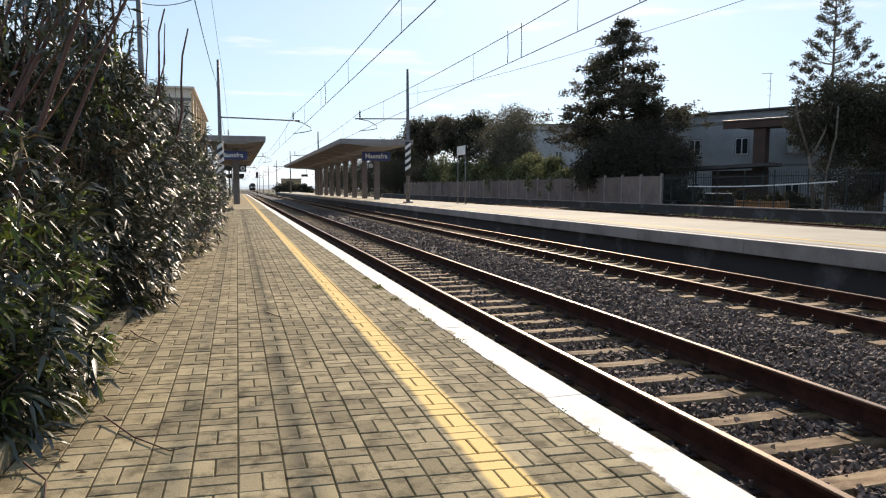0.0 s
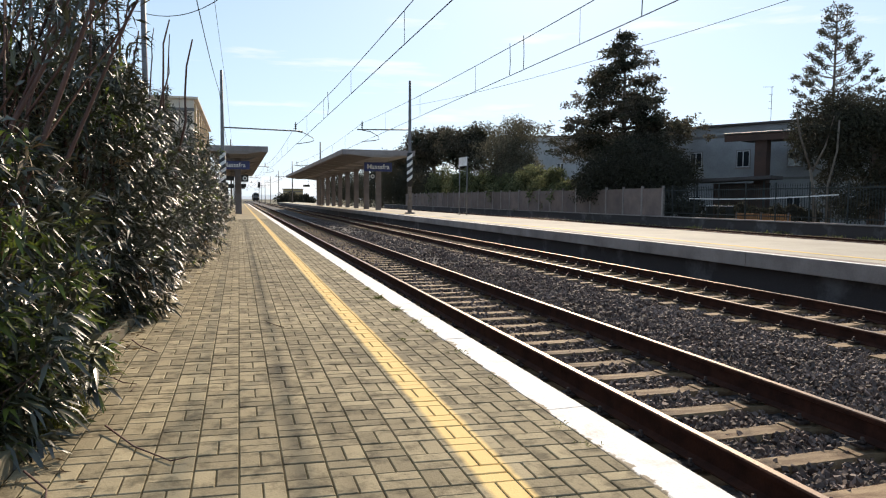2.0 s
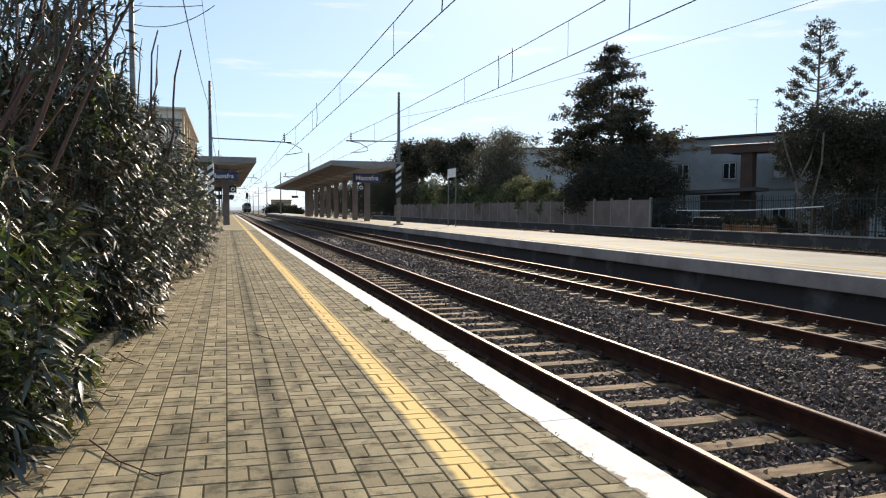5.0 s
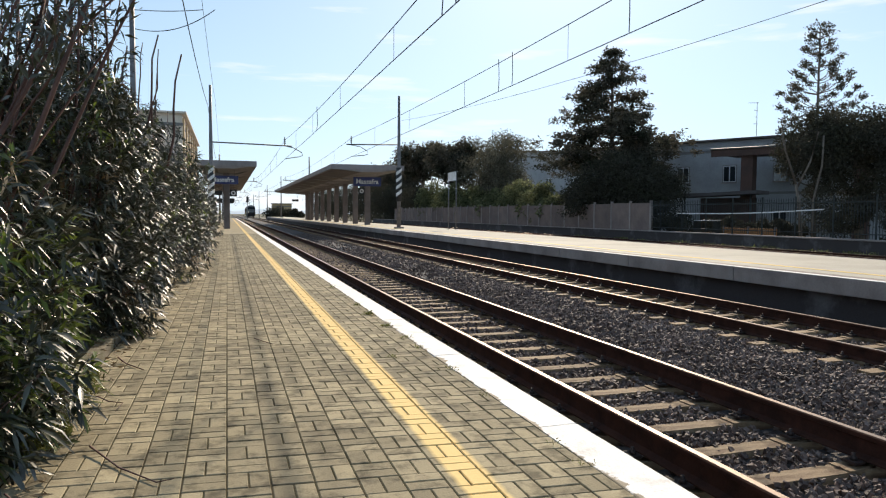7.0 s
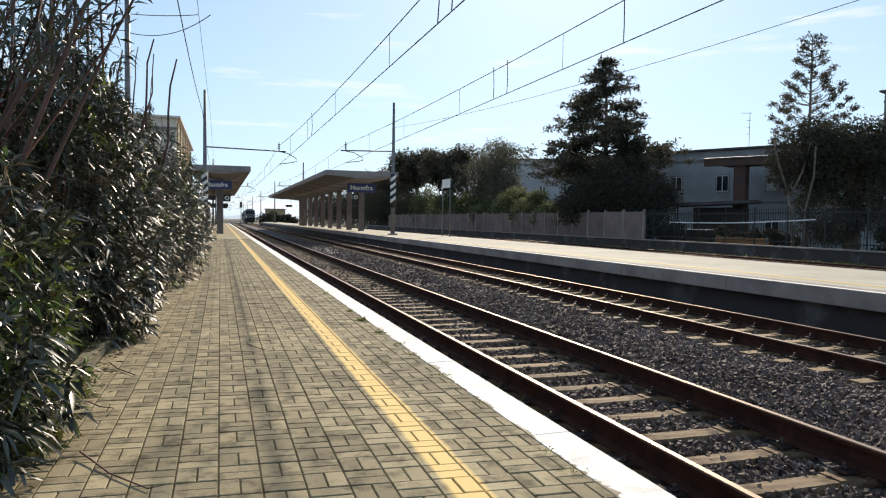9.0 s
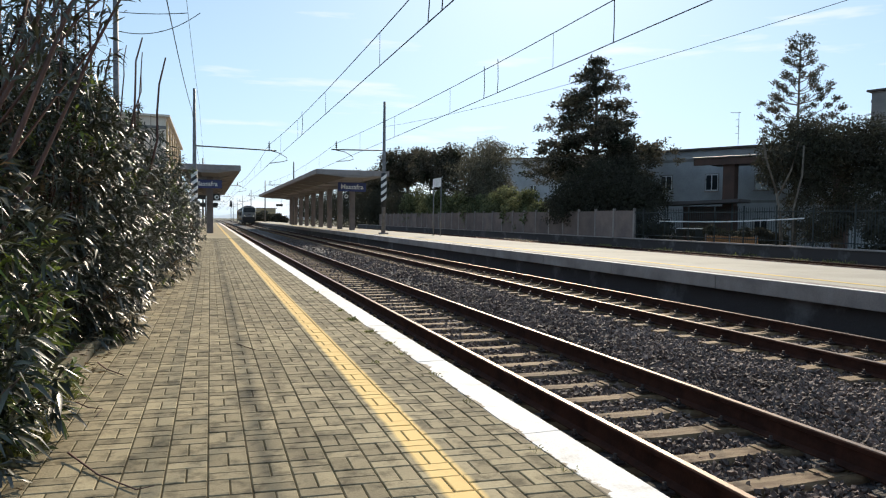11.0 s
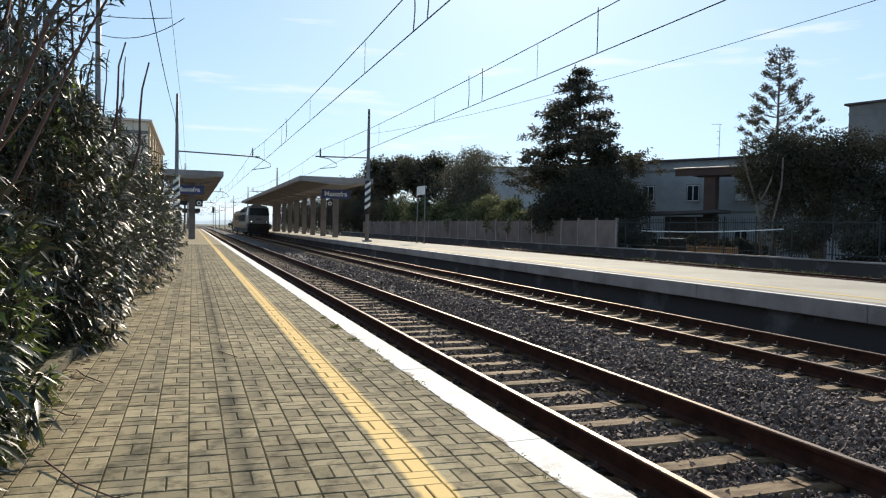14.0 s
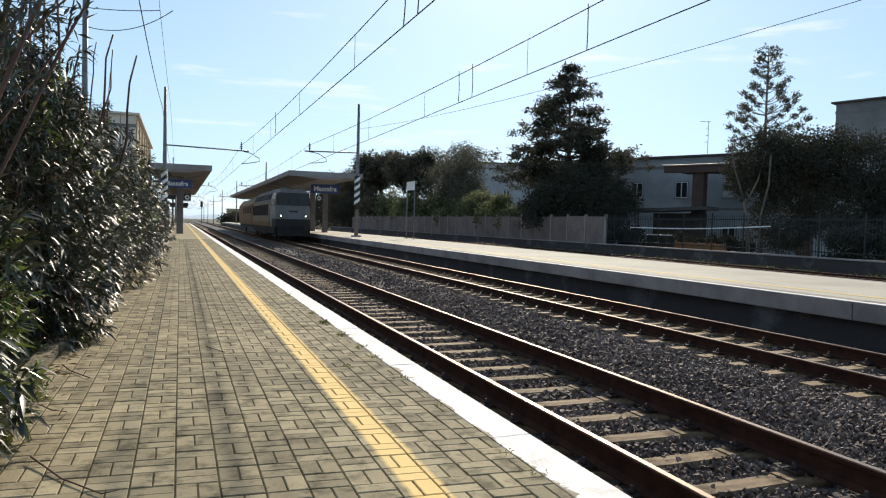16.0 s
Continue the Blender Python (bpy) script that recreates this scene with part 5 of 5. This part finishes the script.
for lx, ly in ((-2.62, 57.7), (-2.62, 65.7)):
    sp = thing("loudspeaker", "small dark loudspeaker fixed to the canopy post", "loudspeaker", (lx, ly, 2.6), group="loudspeakers")
    part("horn", box(-0.18, 0.18, -0.18, 0.18, -0.15, 0.15, 0.04), M_BLACK, sp)
    part("bracket", tube([(-0.35, 0, 0), (0, 0, 0)], 0.02, 6), M_STEEL, sp)

# ---- behind the hedge ----
up = thing("utility_pole", "grey utility pole with cables behind the hedge", "pole", (-5.95, 25.0, ZP))
part("pole", tube([(0, 0, 0), (0, 0, 9.0)], [0.11, 0.08], 10), M_STEEL, up)
for p0, p1, sg in (((0, 0, 7.95), (2.2, 0.2, 8.2), 0.05), ((0, 0, 7.35), (2.6, 0.4, 8.3), 0.35), ((0, 0, 7.9), (-20, -6, 8.0), 0.6), ((0, 0, 7.4), (-20, -8, 7.0), 0.6)):
    wire("cable", p0, p1, sg, 0.014, "thin black cable", up)

# ---- clutter along the fence ----
tape = thing("barrier_tape", "white sagging barrier tape tied along the railing", "tape", (23.975, 0, 0))
for q in range(10):
    a, b = 25.7 + q * 1.12, 25.7 + (q + 1) * 1.12
    za, zb = (1.92 - 0.02 * k - 0.10 * math.sin(k / 10 * math.pi) for k in (q, q + 1))
    bm = bmesh.new()
    bm.faces.new([bm.verts.new(v) for v in ((0, a, za - 0.03), (0, b, zb - 0.03), (0, b, zb + 0.03), (0, a, za + 0.03))])
    part("tape_length", bm, M_WHITE, tape)
net = thing("orange_barrier", "faded orange site barrier behind the railing", "barrier", (26.6, 33.6, -0.3))
part("panel", box(-0.04, 0.04, -2.2, 2.2, 0.55, 1.15, 0.01), M_ORANGE, net)
for dy in (-2.1, 0, 2.1):
    part("post", box(-0.05, 0.05, dy - 0.05, dy + 0.05, 0, 1.25), M_STEEL, net)
table = thing("garden_bench", "pale slatted garden bench beyond the railing", "bench", (26.0, 36.6, -0.3))
for k in range(4):
    part("slat", box(-0.25 + k * 0.13, -0.15 + k * 0.13, -1.0, 1.0, 1.55, 1.6), M_WHITE, table)
for dy in (-0.9, 0.9):
    part("leg", box(-0.25, 0.25, dy - 0.04, dy + 0.04, 0, 1.55), M_IRON, table)


# ---- twigs, litter and weeds on the platform ----
def twig(pts, r=0.006):
    single("fallen_twig", tube([(px, py, ZP + 0.012 + pz) for px, py, pz in pts], [r, r * 0.8, r * 0.6, r * 0.4][:len(pts)], 5), M_STEM, "thin dry brown twig lying on the paving", "twig", group="fallen twigs")


twig([(-3.76, 4.1, 0.02), (-3.57, 3.77, 0.0), (-3.37, 3.51, 0.0), (-3.29, 3.51, 0.01)], 0.006)
twig([(-3.95, 6.5, 0.03), (-3.87, 6.37, 0.0), (-3.7, 6.07, 0.0)], 0.007)
twig([(-2.78, 7.3, 0.0), (-2.70, 7.1, 0.0), (-2.62, 6.92, 0.0)], 0.005)
twig([(-4.0, 3.5, 0.02), (-3.86, 3.3, 0.0), (-3.8, 3.0, 0.0)], 0.006)
twig([(-3.9, 5.2, 0.02), (-3.8, 5.0, 0.03), (-3.72, 5.05, 0.0), (-3.74, 4.85, 0.0)], 0.005)


def tuft(x, y, n, size, seed, material, label, z=ZP, spread=0.03):
    rng = np.random.default_rng(seed)
    base = np.stack([rng.normal(0, spread, n), rng.normal(0, spread * 1.4, n), np.zeros(n)], 1)
    way = unit(rng.normal(0, 0.55, (n, 3)) + np.array([0, 0, 1.0]))
    way[:, 2] = np.abs(way[:, 2])
    ob = new("weed_tuft", leaf_mesh("weed_tuft", base, way, rng.uniform(0.4, 1.0, n) * size, size * 0.13, rng, material, droop=0.35))
    ob.location = (x, y, z)
    tagged(ob, label, "weed", "weeds in the joints", "stuff")


for k, (wx, wy, wn_, wsz) in enumerate([(-1.31, 8.67, 40, 0.11), (-1.29, 7.72, 34, 0.09), (-1.26, 6.94, 22, 0.07), (-1.26, 6.38, 18, 0.07), (-1.26, 5.44, 20, 0.07), (-1.63, 6.05, 14, 0.06), (-1.27, 3.16, 14, 0.05), (-1.27, 3.45, 12, 0.05),
                                        (-1.3, 9.6, 24, 0.08), (-1.3, 12.0, 24, 0.09), (-1.29, 4.6, 12, 0.05), (-2.55, 5.2, 8, 0.03)]):
    tuft(wx, wy, wn_, wsz, 300 + k, M_GRASS, "small green weed tuft at the coping joint")
for k, (wx, wy, wsz) in enumerate([(-4.06, 5.5, 0.2), (-4.06, 5.75, 0.22), (-4.05, 5.3, 0.16), (-4.04, 4.3, 0.25), (-4.04, 4.1, 0.22), (-4.3, 5.0, 0.3), (-4.35, 5.6, 0.3), (-4.3, 4.5, 0.35)]):
    tuft(wx, wy, 60, wsz, 330 + k, M_GRASS, "yellow-green grass tuft at the kerb", spread=0.05)
for k in range(14):
    tuft(-0.55 + 0.1 * random.uniform(-1, 1), 2.6 + k * 0.8 + random.uniform(-.3, .3), 6, 0.14, 360 + k, M_LEAFDRY, "thin dry stalks beside the rail", z=-0.24, spread=0.03)
rngw = random.Random(9)
for k in range(26):
    tuft(23.4 + rngw.uniform(-0.5, 0.3), 14 + k * 1.4 + rngw.uniform(-.5, .5), 40, rngw.uniform(0.2, 0.5), 400 + k, M_GRASS, "rough grass tuft below the boundary wall", z=-0.62 + 0.5, spread=0.25)
rngl = np.random.default_rng(77)
nl = 900
lb = np.stack([-4.12 + np.abs(rngl.normal(0, 0.14, nl)) * rngl.choice([1, -1.6], nl, p=[0.5, 0.5]), rngl.uniform(2.2, 14, nl), np.full(nl, ZP + 0.012)], 1)
lb[lb[:, 0] < -4.2, 2] += 0.045
lb[(lb[:, 0] > -4.21) & (lb[:, 0] < -4.07), 2] += 0.1
litter = new("leaf_litter", leaf_mesh("leaf_litter", lb, np.stack([rngl.normal(size=nl), rngl.normal(size=nl), rngl.normal(0, 0.12, nl)], 1), rngl.uniform(0.05, 0.12, nl), 0.014, rngl, M_LEAFDRY, droop=0.0))
tagged(litter, "dry fallen oleander leaves along the kerb", "leaf litter", kind="stuff")
# soil strip between the third track and the boundary wall
single("verge", box(18.2, 23.8, -20, 130, -0.62, -0.125), M_DIRT, "earth verge with weeds below the boundary wall", "verge", "structure")
# far tree line, its haze painted as pale colour and glow
M_FAR = mat("distant_painted_haze", (0.45, 0.5, 0.56), 1.0, second=(0.4, 0.45, 0.5), scale=0.02, fine=0.2, bump=0, glow=(0.8, 0.83, 0.86, 0.68))
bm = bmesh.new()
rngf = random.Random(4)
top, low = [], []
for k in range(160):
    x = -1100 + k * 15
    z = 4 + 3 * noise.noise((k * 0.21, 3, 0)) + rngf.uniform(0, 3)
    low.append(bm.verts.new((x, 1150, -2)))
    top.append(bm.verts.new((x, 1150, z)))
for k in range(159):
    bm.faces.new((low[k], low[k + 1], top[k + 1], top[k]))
single("backdrop", bm, M_FAR, "distant tree line on the horizon with painted-on haze", "backdrop", "structure")
# small bushes and a hut far down the line
for i, (bx, by, bh) in enumerate([(8.4, 196, 4.2), (15.5, 205, 4.0), (12.5, 220, 5.0)]):
    crown_tree("garden_shrub", "distant dark shrub beyond the platform end", bx, by, -0.62, 0.6, [(0, 0, bh * 0.5, bh * 0.4), (1.6, 0, bh * 0.4, bh * 0.35)], 700, 0.5, M_EVERGREEN, 90 + i, 0.12)

for i, (bx, by, bh) in enumerate([(28.5, 43.5, 2.6), (29.5, 39.0, 2.3), (29.5, 35.0, 2.2), (28.5, 24.0, 3.0), (28.5, 20.5, 3.4), (28.0, 17.0, 3.4)]):
    crown_tree("garden_shrub", "low dark shrub behind the iron railing", bx, by, -0.62, 0.5, [(0, 1.0, bh * 0.5, bh * 0.4), (0.2, -1.2, bh * 0.45, bh * 0.42), (0, 0, bh * 0.6, bh * 0.36)], 2200, 0.2, M_EVERGREEN, 70 + i, 0.1)

LOCO, WAGON = build_loco(), build_wagon()

build_pavers(PLATFORM)


def motions():
    run = [(0, 385), (2, 350), (4, 312), (6.5, 264), (9, 206), (11.5, 147), (13, 112), (14, 93), (15, 73.0), (16, 54.2)]
    walk(LOCO, [(t, pose(5.21, y, 0)) for t, y in run])
    walk(WAGON, [(t, pose(5.21, y + 17.5, 0)) for t, y in run])


motions()
